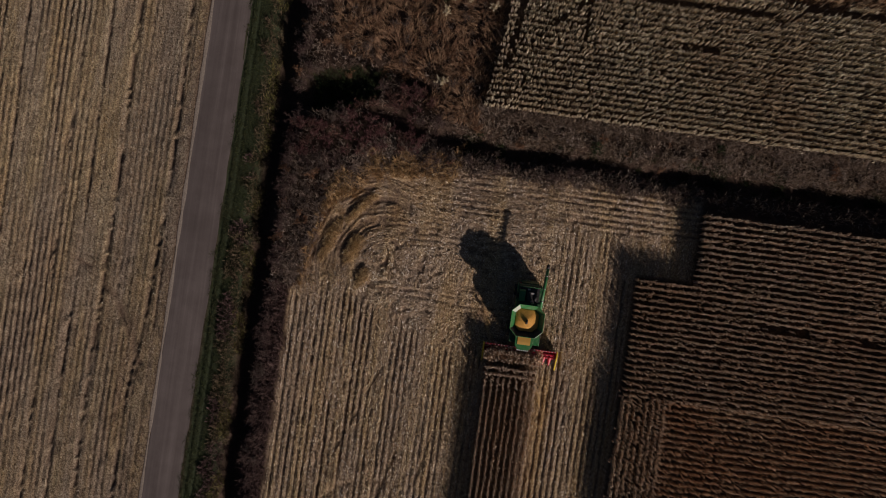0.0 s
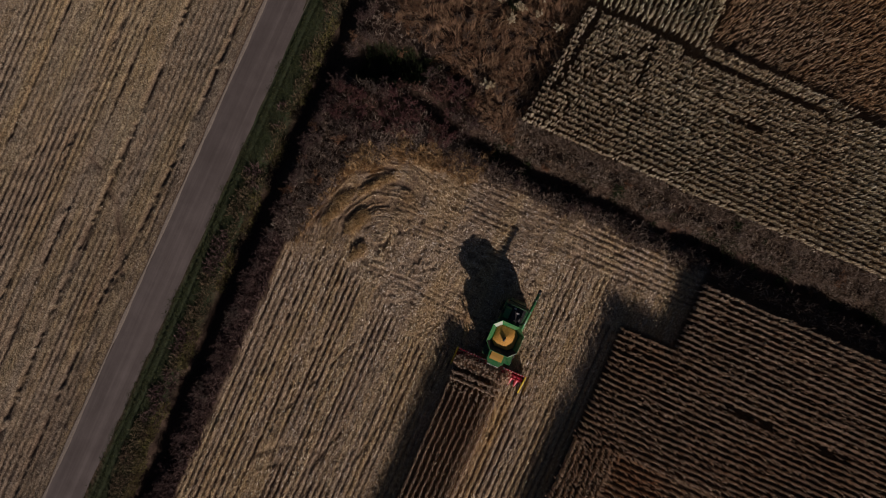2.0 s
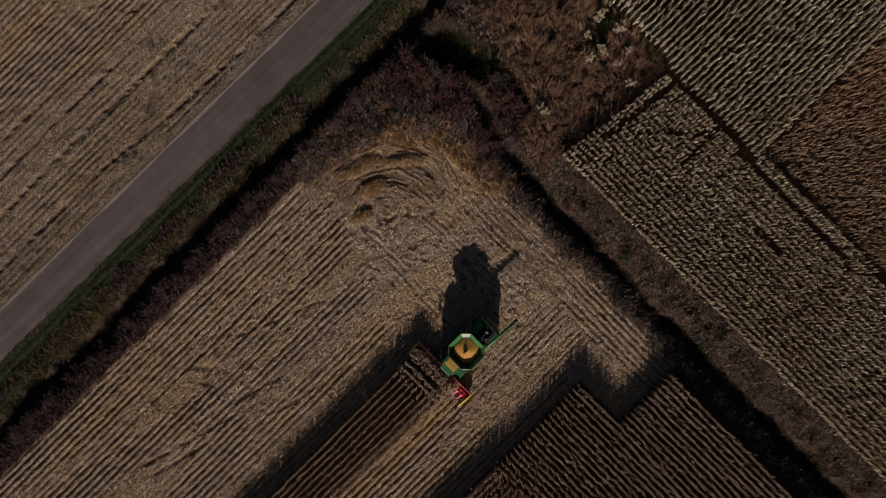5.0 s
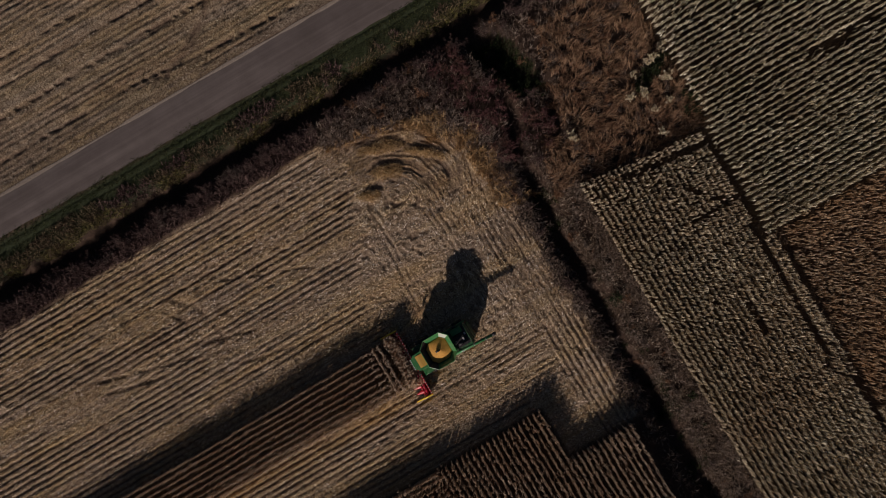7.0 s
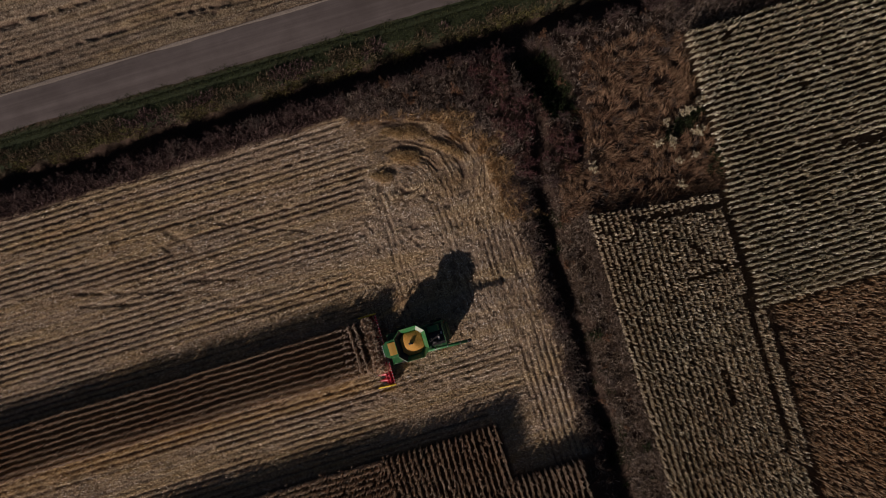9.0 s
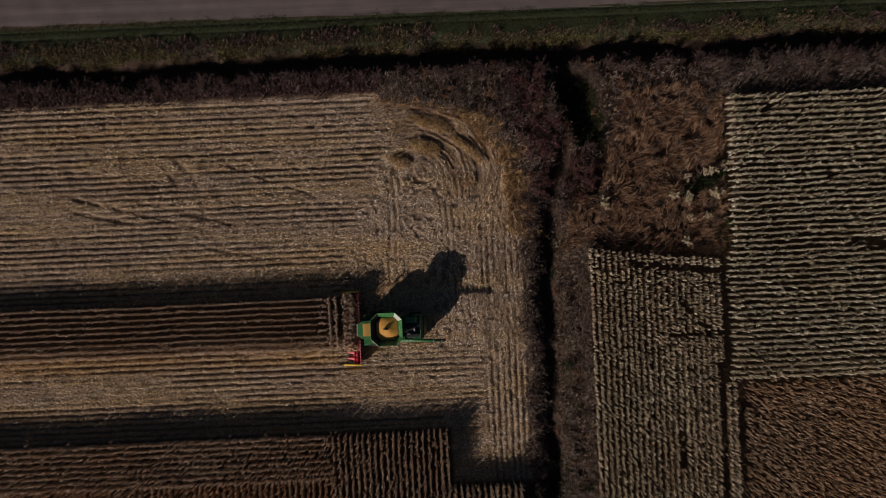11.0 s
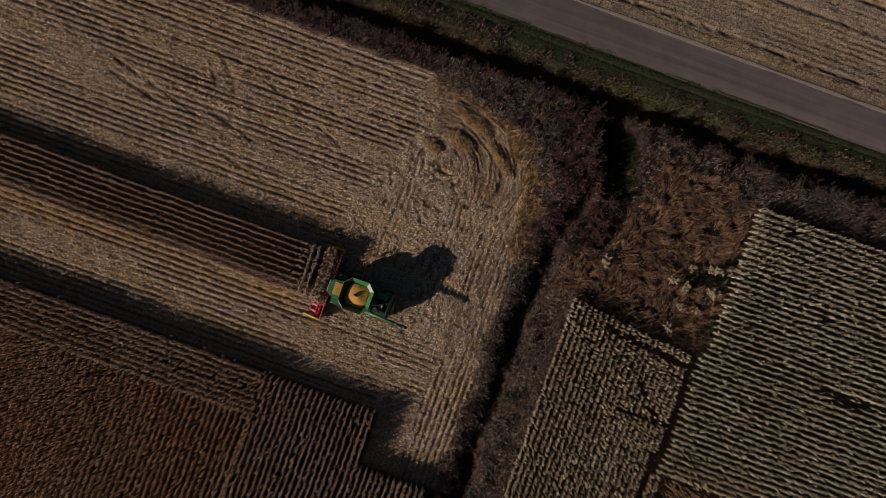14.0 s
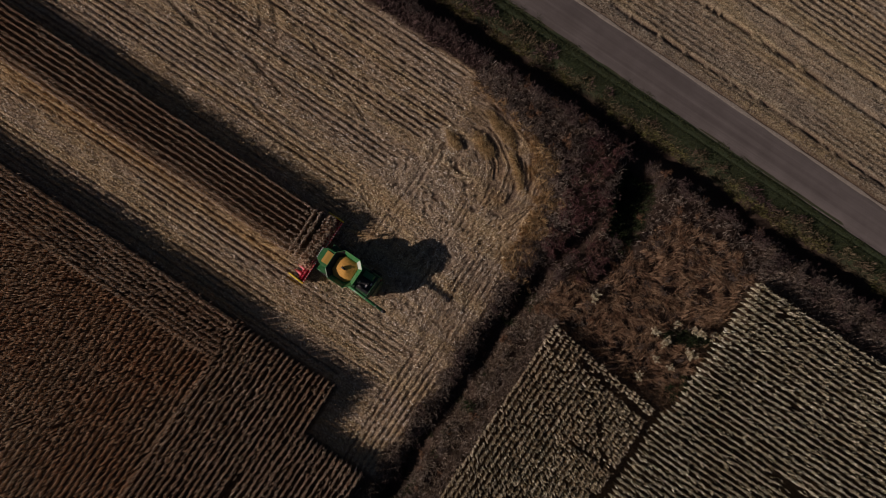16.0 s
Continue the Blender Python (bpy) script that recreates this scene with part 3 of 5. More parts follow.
straw_c = np.maximum(edge(-35.0 - gx), edge(gx + 19.6 + wob) * edge(stubble_north(gx) - gy + wob) * (1 - edge(gx - 23.7) * edge(-gy)) * (1 - edge(gx - 30.9)))
straw_c = np.maximum(straw_c, 0.28 * np.clip(edge(gy - 18.5) * edge(gx - 1.6) + edge(gy - 36.5) * edge(gx + 17.2) + 0.7 * edge(gx - 23.7) * edge(9.2 - gy), 0, 1))
green_c = edge(gx + 29.9 + wob * 0.4) * edge(-25.2 + wob - gx)
green_c = np.maximum(green_c, np.clip(3.6 - 3.0 * hollow(gx, gy), 0, 1))
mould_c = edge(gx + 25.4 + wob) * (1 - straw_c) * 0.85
straw_c = straw_c * (1 - 0.92 * furrows(gx, gy)) * (1 - 0.75 * edge(gx - 6.1) * edge(12.6 - gx) * edge(-13.0 - gy))
trampled = np.clip(1.35 - np.hypot(gx - CURL[0] + 3.0, gy - CURL[1] - 1.0) / 8.0, 0, 1) * np.clip(2.2 * vnoise(gx, gy, 1.4, 27) - 0.5, 0, 1)
straw_c = straw_c * (1 - 0.35 * trampled * (1 - ovals(gx, gy, MOUNDS)))
crad, cang = np.hypot(gx - CURL[0], gy - CURL[1]), np.arctan2(gy - CURL[1], gx - CURL[0])
gold_c = np.clip(2 * np.cos(cang - 2.35) - 0.2, 0, 1) * edge(crad - 3.5) * np.clip((12.0 - crad) / 2, 0, 1) * np.clip(1.6 * vnoise(gx, gy, 1.3, 23) - 0.45, 0, 1)
gold_c = np.maximum(gold_c, ovals(gx, gy, MOUNDS))
gold_c = np.maximum(gold_c, edge(gx - 11.9) * edge(15.0 - gx) * edge(-14.0 - gy) * np.clip(0.15 + 1.1 * vnoise(gx, gy * 0.2, 1.2, 25), 0, 1))
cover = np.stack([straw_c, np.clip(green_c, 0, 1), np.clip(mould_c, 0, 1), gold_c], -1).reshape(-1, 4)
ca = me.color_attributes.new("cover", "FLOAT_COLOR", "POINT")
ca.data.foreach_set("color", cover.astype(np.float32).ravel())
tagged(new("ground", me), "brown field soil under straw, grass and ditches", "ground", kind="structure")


def ribbon(name, west, east, mat, lift, label, category):
    """A strip that follows the road, with a slight crown."""
    ys = np.concatenate([[-3000, -800, -300, -150], np.arange(-90, 90.1, 1.5), [150, 300, 800, 3000]])
    cols = 9
    crown = 0.06 if name == "road" else 0.01
    u = np.linspace(0, 1, cols)
    ragged = 0.22 * (vnoise(ys, ys * 0, 2.2, hash(len(name)) % 50) - 0.5)
    w, e = west(np.clip(ys, -90, 90)) + ragged, east(np.clip(ys, -90, 90)) - ragged
    x = w[:, None] + (e - w)[:, None] * u
    y = np.repeat(ys[:, None], cols, 1)
    z = terrain(x, np.clip(y, -90, 90)) * np.clip((90 - np.abs(y)) / 18, 0, 1) + lift + crown * (1 - (2 * u - 1) ** 2)
    i, j = np.meshgrid(np.arange(len(ys) - 1), np.arange(cols - 1), indexing="ij")
    q = (i * cols + j).ravel()
    t = np.concatenate([np.stack([q, q + 1, q + cols + 1], -1), np.stack([q, q + cols + 1, q + cols], -1)])
    me = tri_mesh(name, np.stack([x, y, z], -1).reshape(-1, 3), t, mat)
    return tagged(new(name, me), label, category, kind="structure")


ribbon("road", road_west, road_east, ROAD, 0.025, "grey-brown gravel road with faint wheel streaks", "road")
ribbon("road_shoulder", lambda y: road_west(y) - 0.28, lambda y: road_west(y) + 0.10, EDGE, 0.045, "pale gritty edge along the gravel road", "road shoulder")

# ---- standing maize ----


def gaps(x, y, seed, share):
    """Keeps most plants; drops stretches of row and small bare spots."""
    return (vnoise(x, y, 1.7, seed) + 0.25 * vnoise(x, y, 0.5, seed + 1)) < 1.25 - share


BARE = ((25.0, 30.2, 29.4, 30.1), (14.6, 20.7, 25.7, 26.4), (12.7, 13.2, 28.0, 34.0), (1.7, 2.5, 51.8, 62.0), (2.5, 3.2, 53.5, 58.0), (17.0, 17.6, 30.4, 31.5), (12.7, 13.4, 51.6, 53.4), (39.5, 46.5, -4.8, -4.1), (50.0, 56.5, -4.5, -3.8))


def bare(x, y):
    """Short stretches where plants are missing."""
    out = np.zeros(len(x), bool)
    for x0, x1, y0, y1 in BARE:
        out |= (x > x0) & (x < x1) & (y > y0) & (y < y1)
    for x0, y0, x1, y1 in ((8.7, 30.1, 11.3, 32.2), (11.3, 32.2, 13.5, 35.6)):
        t = np.clip(((x - x0) * (x1 - x0) + (y - y0) * (y1 - y0)) / ((x1 - x0) ** 2 + (y1 - y0) ** 2), 0, 1)
        out |= np.hypot(x - x0 - t * (x1 - x0), y - y0 - t * (y1 - y0)) < 0.08 + 0.45 * vnoise(x, y, 0.8, 63)
    return out & (rng.random(len(x)) < 0.9)


def field(name, x, y, mat, label, templates=TRIM_SET, spread=(0.85, 1.1)):
    return stuff(name, templates, on_ground(x, y), rng.random(len(x)) * 6.28, rng.uniform(*spread, len(x)), mat, label, "maize")


def cat(*pairs):
    return np.concatenate([p[0] for p in pairs]), np.concatenate([p[1] for p in pairs])


STEP = 0.17
HEAD_Y = -13.5
# the strip in front of the harvester: nine rows lengthwise, then crosswise rows at its end
x, y = cat(row_points(6.5 + PITCH * np.arange(2), True, 0.10, -68, -16.5), row_points(6.5 + PITCH * np.arange(2, 7), True, 0.14, -68, -16.5))
field("maize_strip", x, y, CORN_DULL, "narrow standing strip of dry tan maize rows", SLIM_SET, (0.9, 1.1))
x, y = row_points(6.5 + PITCH * np.arange(7, 9), True, 0.095, -68, -16.5)
field("maize_strip_edge", x, y, CORN_DULL, "orange-brown maize rows on the sunlit edge of the strip", spread=(0.85, 1.05))
# east field
x1, y1 = cat(row_points(23.9 + PITCH * np.arange(2), True, 0.10, -68, -15.2), row_points(23.9 + PITCH * np.arange(2, 8), True, 0.155, -68, -15.2))
x2, y2 = cat(row_points(-15.0 + PITCH * np.arange(18), False, STEP, 23.8, 68), row_points(-15.0 + PITCH * np.arange(18, 20), False, 0.11, 23.8, 68))
x3, y3 = cat(row_points(0.25 + PITCH * np.arange(12), False, 0.10, 31.0, 33.0), row_points(0.25 + PITCH * np.arange(12), False, STEP, 33.0, 68))
x4, y4 = row_points(-68 + PITCH * np.arange(70), False, 0.20, 29.6, 68)
x, y = cat((x1, y1), (x2, y2), (x3, y3))
k = gaps(x, y, 31, 0.10) & ~bare(x, y)
field("maize_field_east", x[k], y[k], CORN_DULL, "unharvested dry maize standing in close rows", spread=(0.95, 1.2))
k = gaps(x4, y4, 35, 0.12) & (y4 < -15.2 + 0.5 * (vnoise(x4, y4, 2.0, 259) - 0.5))
field("maize_field_southeast", x4[k], y4[k], CORN_RED, "weathered reddish-brown maize, rows grown together")
# north-east field, rows along the ditch, cut by two bare tracks that drift towards it
def inner_track(x, y):
    return (np.abs(y - 35.35 + 0.040 * (x - 12) - 0.3 * (vnoise(x, x * 0, 2.0, 249) - 0.5)) < 0.40) & (x > 9.0) & (x < 37.6)


def outer_track(x, y):
    return (np.abs(y - 37.45 + 0.030 * (x - 20) - 0.3 * (vnoise(x, x * 0, 2.0, 251) - 0.5)) < 0.5) & (x > 19.2)


def past_tracks(x, y):
    return y > 37.95 - 0.030 * (x - 20)


x, y = row_points(18.8 + PITCH * np.arange(26), False, STEP, 1.6, 68)
k = gaps(x, y, 41, 0.12) & ~bare(x, y) & ~inner_track(x, y) & ~outer_track(x, y) & ~past_tracks(x, y) & ((x > 19.4) | (y < 35.3)) & (x > 1.6 + (y - 19) * 0.12) & ~((np.abs(x - 3.1 - (y - 19) * 0.12) < 0.4) & (y > 24))
field("maize_field_northeast", x[k], y[k], CORN_MID, "dry maize rows running along the ditch", FULL_SET)
x, y = jittered(0.42, 9, 66, 34.0, 38.2)
k = (rng.random(len(x)) < 0.28 * vnoise(x, y, 1.6, 58) ** 2) & (inner_track(x, y) | outer_track(x, y))
field("maize_stragglers", x[k], y[k], CORN_MID, "stray maize plants standing in the bare track", spread=(0.3, 0.6))
# north field, rows across
x, y = row_points(-17.0 + PITCH * np.arange(48), True, STEP, 36.2, 68)
k = gaps(x, y, 51, 0.10) & (y > np.where(x > 2.5, 35.75 + 0.8 * vnoise(x, y * 0, 1.3, 59), 36.9)) & ~bare(x, y) & ~inner_track(x, y)
field("maize_field_north", x[k], y[k], CORN, "dry maize rows beside the brush", FULL_SET)
x, y = row_points(36.5 + PITCH * np.arange(43), False, 0.14, 19.6, 68)
x, y = x + rng.normal(0, 0.2, len(x)), y + rng.normal(0, 0.3, len(x))
k = gaps(x, y, 55, 0.08) & past_tracks(x, y)
field("maize_field_far", x[k], y[k], CORN_RUSTY, "brown matted maize with rows hardly told apart", spread=(0.68, 0.84))

# ---- stubble and straw ----
def in_harvested(x, y):
    a = (x > -19.5) & (x < 23.4) & (y < stubble_north(x) + 0.5)
    a &= ~((x > 6.1) & (x < 12.3) & (y < HEAD_Y + 0.5))
    b = (x >= 23.4) & (x < 30.6) & (y > 0.3) & (y < 12.0)
    return a | b


xa, ya = row_points(-80 + 0.6 + PITCH * np.arange(80, 136), True, 0.17, -68, 5)
k = in_harvested(xa, ya) & (rng.random(len(xa)) > 0.75 * messy(xa, ya)) & (rng.random(len(xa)) < 0.9) & ~((xa > 16) & (ya > -2))
xb, yb = row_points(-80 + PITCH * np.arange(111, 121), False, 0.17, -2, 30.5)
kb = in_harvested(xb, yb) & (rng.random(len(xb)) < 0.75)
xc, yc = row_points(-80 + 0.6 + PITCH * np.arange(126, 145), True, 0.17, -2, 9)
kc = in_harvested(xc, yc) & (yc < 4.4)
x, y = cat((xa[k], ya[k]), (xb[kb], yb[kb]), (xc[kc], yc[kc]))
stuff("maize_stubble_rows", STUB_SET, on_ground(x, y), rng.random(len(x)) * 6.28, rng.uniform(0.8, 1.35, len(x)), STUB, "cut maize stubble standing in rows", "stubble")
xw, yw = row_points(-80 + PITCH * np.arange(16, 59), True, 0.2, -68, 68)
k = (rng.random(len(xw)) < 0.5 + 0.45 * vnoise(xw, yw * 0.3, 2.5, 71)) & (xw < -35.8) & (furrows(xw, yw) < 0.5) & (wheel_lines(xw, yw) < 0.25)
stuff("west_stubble_rows", STUB_SET, on_ground(xw[k], yw[k]), rng.random(k.sum()) * 6.28, rng.uniform(0.7, 1.2, k.sum()), OLD_STRAW, "low pale stubble rows across the road", "stubble")

# chopped straw: between the rows it lies along them; on the turning ground it follows the harvester's curves
x, y = jittered(0.155, -20, 31, -68, 12.5)
k = in_harvested(x, y)
x, y = x[k], y[k]
ms = messy(x, y)
wash = vnoise(x, y * 0.35, 2.6, 81)
keep = (rng.random(len(x)) < 0.45 + 0.5 * wash * vnoise(x, y, 0.8, 83) + 0.3 * ms) & (furrows(x, y) < 0.35) & (ovals(x, y, MOUNDS) < 0.25) & (rng.random(len(x)) > 0.35 * np.clip(1.35 - np.hypot(x - CURL[0] + 3.0, y - CURL[1] - 1.0) / 8.0, 0, 1) * np.clip(2.2 * vnoise(x, y, 1.4, 27) - 0.5, 0, 1))
x, y, ms = x[keep], y[keep], ms[keep]
dx, dy = x - CURL[0], y - CURL[1]
rad = np.hypot(dx, dy)
swirl = np.clip((13.0 - rad) / 2.0, 0, 1) * np.clip(2 * np.cos(np.arctan2(dy, dx) - 2.2) + 0.2, 0, 1)
ang = np.where(rng.random(len(x)) < swirl, np.arctan2(dy, dx) + math.pi / 2, math.pi / 2 + (math.pi / 2 * np.clip((y + 2.0) / 3.0, 0, 1) + 1.2 * (vnoise(x, y, 7.0, 85) - 0.5)) * ms)
ang = ang + rng.normal(0, 0.35 + 0.5 * ms * (1 - swirl), len(x))
ok = rng.random(len(x)) < 0.95
gold = ok & (((swirl > 0.15) & (rad > 3.0) & (rng.random(len(x)) < 0.9 * vnoise(x, y, 1.6, 89))) | ((np.hypot((x - 10.0) / 7.0, (y + 8.5) / 8.0) < 1) & (rng.random(len(x)) < 0.8 * vnoise(x, y, 1.1, 88))) | ((np.abs(x - 13.5) < 1.4) & (y < -14.5) & (rng.random(len(x)) < 0.8)))
plain = ok & ~gold
for name, m, mat, label in (("straw_litter", plain, STRAW, "chopped pale maize straw littering the stubble"), ("trampled_straw", gold, GOLD, "golden trampled straw swept into curved swaths")):
    stuff(name, STRAW_SET, on_ground(x[m], y[m], 0.01), ang[m], rng.uniform(0.55, 1.35, m.sum()), mat, label, "straw")
x, y = jittered(0.21, -68, -35.2, -68, 68)
keep = (rng.random(len(x)) < (0.3 + 0.7 * vnoise(x, y * 0.2, 2.8, 91)) * (1 - 0.4 * np.clip((-2 - y) / 12, 0, 1))) & (furrows(x, y) < 0.35) & (wheel_lines(x, y) < 0.15)
x, y = x[keep], y[keep]
stuff("west_straw_litter", STRAW_SET, on_ground(x, y, 0.01), math.pi / 2 + rng.normal(0, 0.4, len(x)), rng.uniform(0.5, 1.0, len(x)), OLD_STRAW, "weathered straw lying between the western stubble rows", "straw")

# ---- grasses and weeds ----
def grass(name, templates, step, box, where, mat, label, size=(0.7, 1.25), thin=None, flow=False):
    x, y = jittered(step, *box)
    k = where(x, y)
    if thin is not None:
        k &= rng.random(len(x)) < thin(x, y)
    x, y = x[k], y[k]
    yaw = 2.2 + 4.5 * (vnoise(x, y, 1.9, 121) - 0.5) + rng.normal(0, 0.6, len(x)) if flow else rng.random(len(x)) * 6.28
    return stuff(name, templates, on_ground(x, y), yaw, rng.uniform(*size, len(x)), mat, label, "grass")


TALL = [tuft_template(300 + s, 12, 0.95, 0.42, 0.028) for s in range(8)]
COMBED = [tuft_template(360 + s, 13, 0.62, 0.28, 0.02, 0.6) for s in range(8)]
MIDDLE = [tuft_template(320 + s, 10, 0.5, 0.34, 0.026) for s in range(8)]
SHORT = [tuft_template(340 + s, 8, 0.13, 0.22, 0.024) for s in range(6)]

LOW = [tuft_template(380 + s, 9, 0.3, 0.14, 0.011, 0.5) for s in range(6)]


def scrub_block(x, y):
    north = (x > -22.4) & (y > stubble_north(x)) & (y < 36.6) & (x < 1.4 + np.clip(y - 19, 0, 20) * 0.1)
    return north & ~((x > -4.0) & (np.abs(y - 13.2) < 0.8))


grass("dry_scrub_grass", COMBED, 0.28, (-23, 4, 13, 37), lambda x, y: scrub_block(x, y) & (y > 18.0 - 0.3 * x - 2.5 * (x > -6)) & (x > -18.6 + 3.0 * (vnoise(x, y, 2.5, 92) - 0.5) + np.clip(24 - y, 0, 9) * 0.8) & (thicket(x, y) > 1.1) & (np.hypot(x + 4.8, y - 20.9) > 0.8) & (hollow(x, y) > 1) & (swale(x, y) > 0.5), DRY_GRASS, "tall tan-brown grass combed by wind in the scrub", (0.7, 1.7), lambda x, y: np.clip(2.6 * vnoise(x, y, 0.9, 95) - 0.85 + 0.5 * vnoise(x, y, 4.0, 94), 0, 1), True)
grass("golden_fringe_grass", COMBED, 0.27, (-20, 4, -9, 14), lambda x, y: (y - stubble_north(x) > -1.0) & (y - stubble_north(x) < 0.6 + 3.4 * vnoise(x, y, 1.8, 90)) & (x > -18.8) & (x < -1.0 + vnoise(x, y, 2, 93)), FRINGE, "golden dry grass combed over at the field edge", (0.8, 1.7), lambda x, y: 0.3 + 0.7 * vnoise(x, y, 1.3, 96))
grass("pale_fringe_weeds", MIDDLE, 0.25, (-22, -2, -8, 13), lambda x, y: (y - stubble_north(x) > 0.5) & (y - stubble_north(x) < 3.4 + 3.0 * vnoise(x, y, 1.8, 255)) & (x > -20.6), PALE_WEED, "pale tangled dry weeds round the turning ground", (0.6, 1.4), lambda x, y: np.clip(1.6 * vnoise(x, y, 1.2, 257) - 0.1, 0, 1))
grass("golden_mound_grass", LOW, 0.15, (-19, -8, -8, 9), lambda x, y: ovals(x, y, MOUNDS) > 0.08, MOUND_GRASS, "fine golden grass left in curved mounds", (0.7, 1.2))
grass("withered_weeds", MIDDLE, 0.34, (-23, 4, -8, 37), lambda x, y: scrub_block(x, y) & (swale(x, y) > 0.35) & (hollow(x, y) > 1.1) & ~(shrubby(x, y) & (rng.random(len(x)) < 0.5)) & ((y < 22) | (x < -14) | (rng.random(len(x)) < 0.55)), GREY_GRASS, "withered grey-brown weeds under the bushes", (0.8, 1.6), lambda x, y: np.clip(1.9 * vnoise(x, y, 1.3, 97) - 0.15, 0, 1) * np.where(y > 9.5, 0.55, 1))
grass("ditch_bank_weeds", MIDDLE, 0.27, (0, 68, 13.6, 18.6), lambda x, y: (y > 13.7 + 0.8 * vnoise(x, y, 2, 98)) & (y < 18.3), DITCH_WEED, "withered weeds along the ditch bank", (0.7, 1.5), lambda x, y: np.clip(1.7 * vnoise(x, y, 1.5, 99) - 0.05, 0, 1))
grass("pale_bank_weeds", TALL, 0.42, (0, 68, 13.8, 18.6), lambda x, y: (y > 14.2) & (y < 18.2) & (vnoise(x, y, 1.4, 109) > 0.5), PALE_WEED, "pale dry weed stalks along the ditch bank", (0.5, 1.1))
grass("ditch_greenery", MIDDLE, 0.3, (0, 68, 12.2, 15.4), lambda x, y: vnoise(x, y, 1.5, 111) > 0.72, DARK_GREEN, "dark green weeds growing in the ditch", (0.6, 1.3))
grass("field_edge_weeds", TALL, 0.25, (1.2, 68, 17.2, 18.6), lambda x, y: (y > 17.3 + 0.6 * vnoise(x, y, 1.3, 113)) & (y < 18.5), GREY_GRASS, "tall withered weeds before the maize", (0.9, 1.7))
grass("ditch_edge_weeds", MIDDLE, 0.30, (-6, 68, 8.8, 12.9), lambda x, y: (y > stubble_north(x) - 0.3) & (y > np.where(x > 30.8, 9.2, 0)) & (y < 12.45) & ((x < 30.8) | (rng.random(len(x)) < 0.3)), GREY_GRASS, "withered weeds between stubble and ditch", (0.8, 1.5))
grass("road_bank_weeds", MIDDLE, 0.36, (-23, -19, -68, -7), lambda x, y: (x > -22.8) & (x < -19.7 + 0.5 * (vnoise(x, y, 1.5, 101) - 0.5)), BANK_WEED, "dark withered weeds beside the field", (0.9, 1.7))
grass("north_bank_weeds", MIDDLE, 0.30, (-23, -17, 36, 68), lambda x, y: (x > -22.6) & (x < -17.6), GREY_GRASS, "withered weeds beside the maize", (1.0, 1.9))
for name, mat, sign, label in (("ditch_side_grass", YELLOW_GRASS, 1, "rough yellow-green grass on the ditch side"), ("withered_ditch_grass", BANK_WEED, -1, "dark withered grass on the ditch side")):
    grass(name, MIDDLE, 0.33, (-28, -24, -68, 68), lambda x, y: (x > -26.9 - 0.9 * (y < 0) + 2.0 * (vnoise(x, y, 1.6, 103) - 0.5)) & (x < -25.2 + 1.2 * (vnoise(x, y, 1.3, 104) - 0.5)) & (sign * (vnoise(x * 0.6, y, 3.4, 114) + 0.25 * (vnoise(x, y, 0.7, 115) - 0.5) - 0.62) < 0), mat, label, (0.6, 1.5))
grass("lime_fringe_grass", MIDDLE, 0.24, (-27, -24.6, -68, 68), lambda x, y: (np.abs(x + 25.5 - 0.7 * (vnoise(y, y * 0, 3.0, 107) - 0.5)) < 0.6) & (vnoise(x, y, 2.6, 108) > 0.5), LIME_GRASS, "yellow-green grass hanging over the ditch edge", (0.5, 1.2))
grass("verge_grass", SHORT, 0.27, (-30.5, -26.2, -68, 68), lambda x, y: (x > road_east(y) - 0.1 + 0.9 * (vnoise(x, y, 1.2, 105) - 0.4)) & (x < -26.4) & ~(((np.abs(x + 28.4) < 0.19) | (np.abs(x + 29.35) < 0.15)) & (vnoise(x, y * 0.3, 1.0, 106) > 0.25)), GREEN_GRASS, "short green grass on the road verge", (0.7, 1.5))
grass("west_verge_weeds", SHORT, 0.55, (-37, -34.5, -68, 68), lambda x, y: (x < -35.0) & (x > -36.0), GREY_GRASS, "sparse dry weeds at the field edge", (0.8, 1.6))
grass("wild_green_patch", TALL, 0.25, (-20, 2, 14, 38), lambda x, y: ((hollow(x, y) < 1.1) & (vnoise(x, y, 0.9, 131) > 0.3)) | (thicket(x, y) < 1) | (np.hypot((x + 0.6) / 2.2, (y - 36.4) / 0.8) < 0.6 + 0.7 * vnoise(x, y, 0.8, 132)), DARK_GREEN, "dark green nettles in a hollow", (0.5, 1.0))

# ---- maize plants at the end of the strip, one by one ----
PLANT_MESHES = [tri_mesh("maize_plant", *corn_template(400 + k, 2.0 + 0.05 * k, 9), CORN_DULL) for k in range(8)]
xr, yr = row_points(6.5 + PITCH * np.arange(9), True, 0.17, -16.4, -15.2)
xq, yq = row_points(-14.7 + PITCH * np.arange(4), False, 0.125, 6.3, 12.6)
for k, (px, py) in enumerate(zip(*cat((xr, yr), (xq, yq)))):
    ob = new("maize_plant", PLANT_MESHES[k % 8])
    ob.matrix_world = pose(px, py, float(terrain(np.array([px]), np.array([py]))[0]) - 0.02, 0, 0, rng.random() * 360) if py < -13.4 else pose(px, py, 0.0, rng.uniform(-22, -4), rng.uniform(-12, 12), 0) @ pose(0, 0, 0, 0, 0, rng.random() * 360)
    tagged(ob, "dry tan maize plant at the end of the standing strip", "maize plant", "maize plants at the end of the strip")


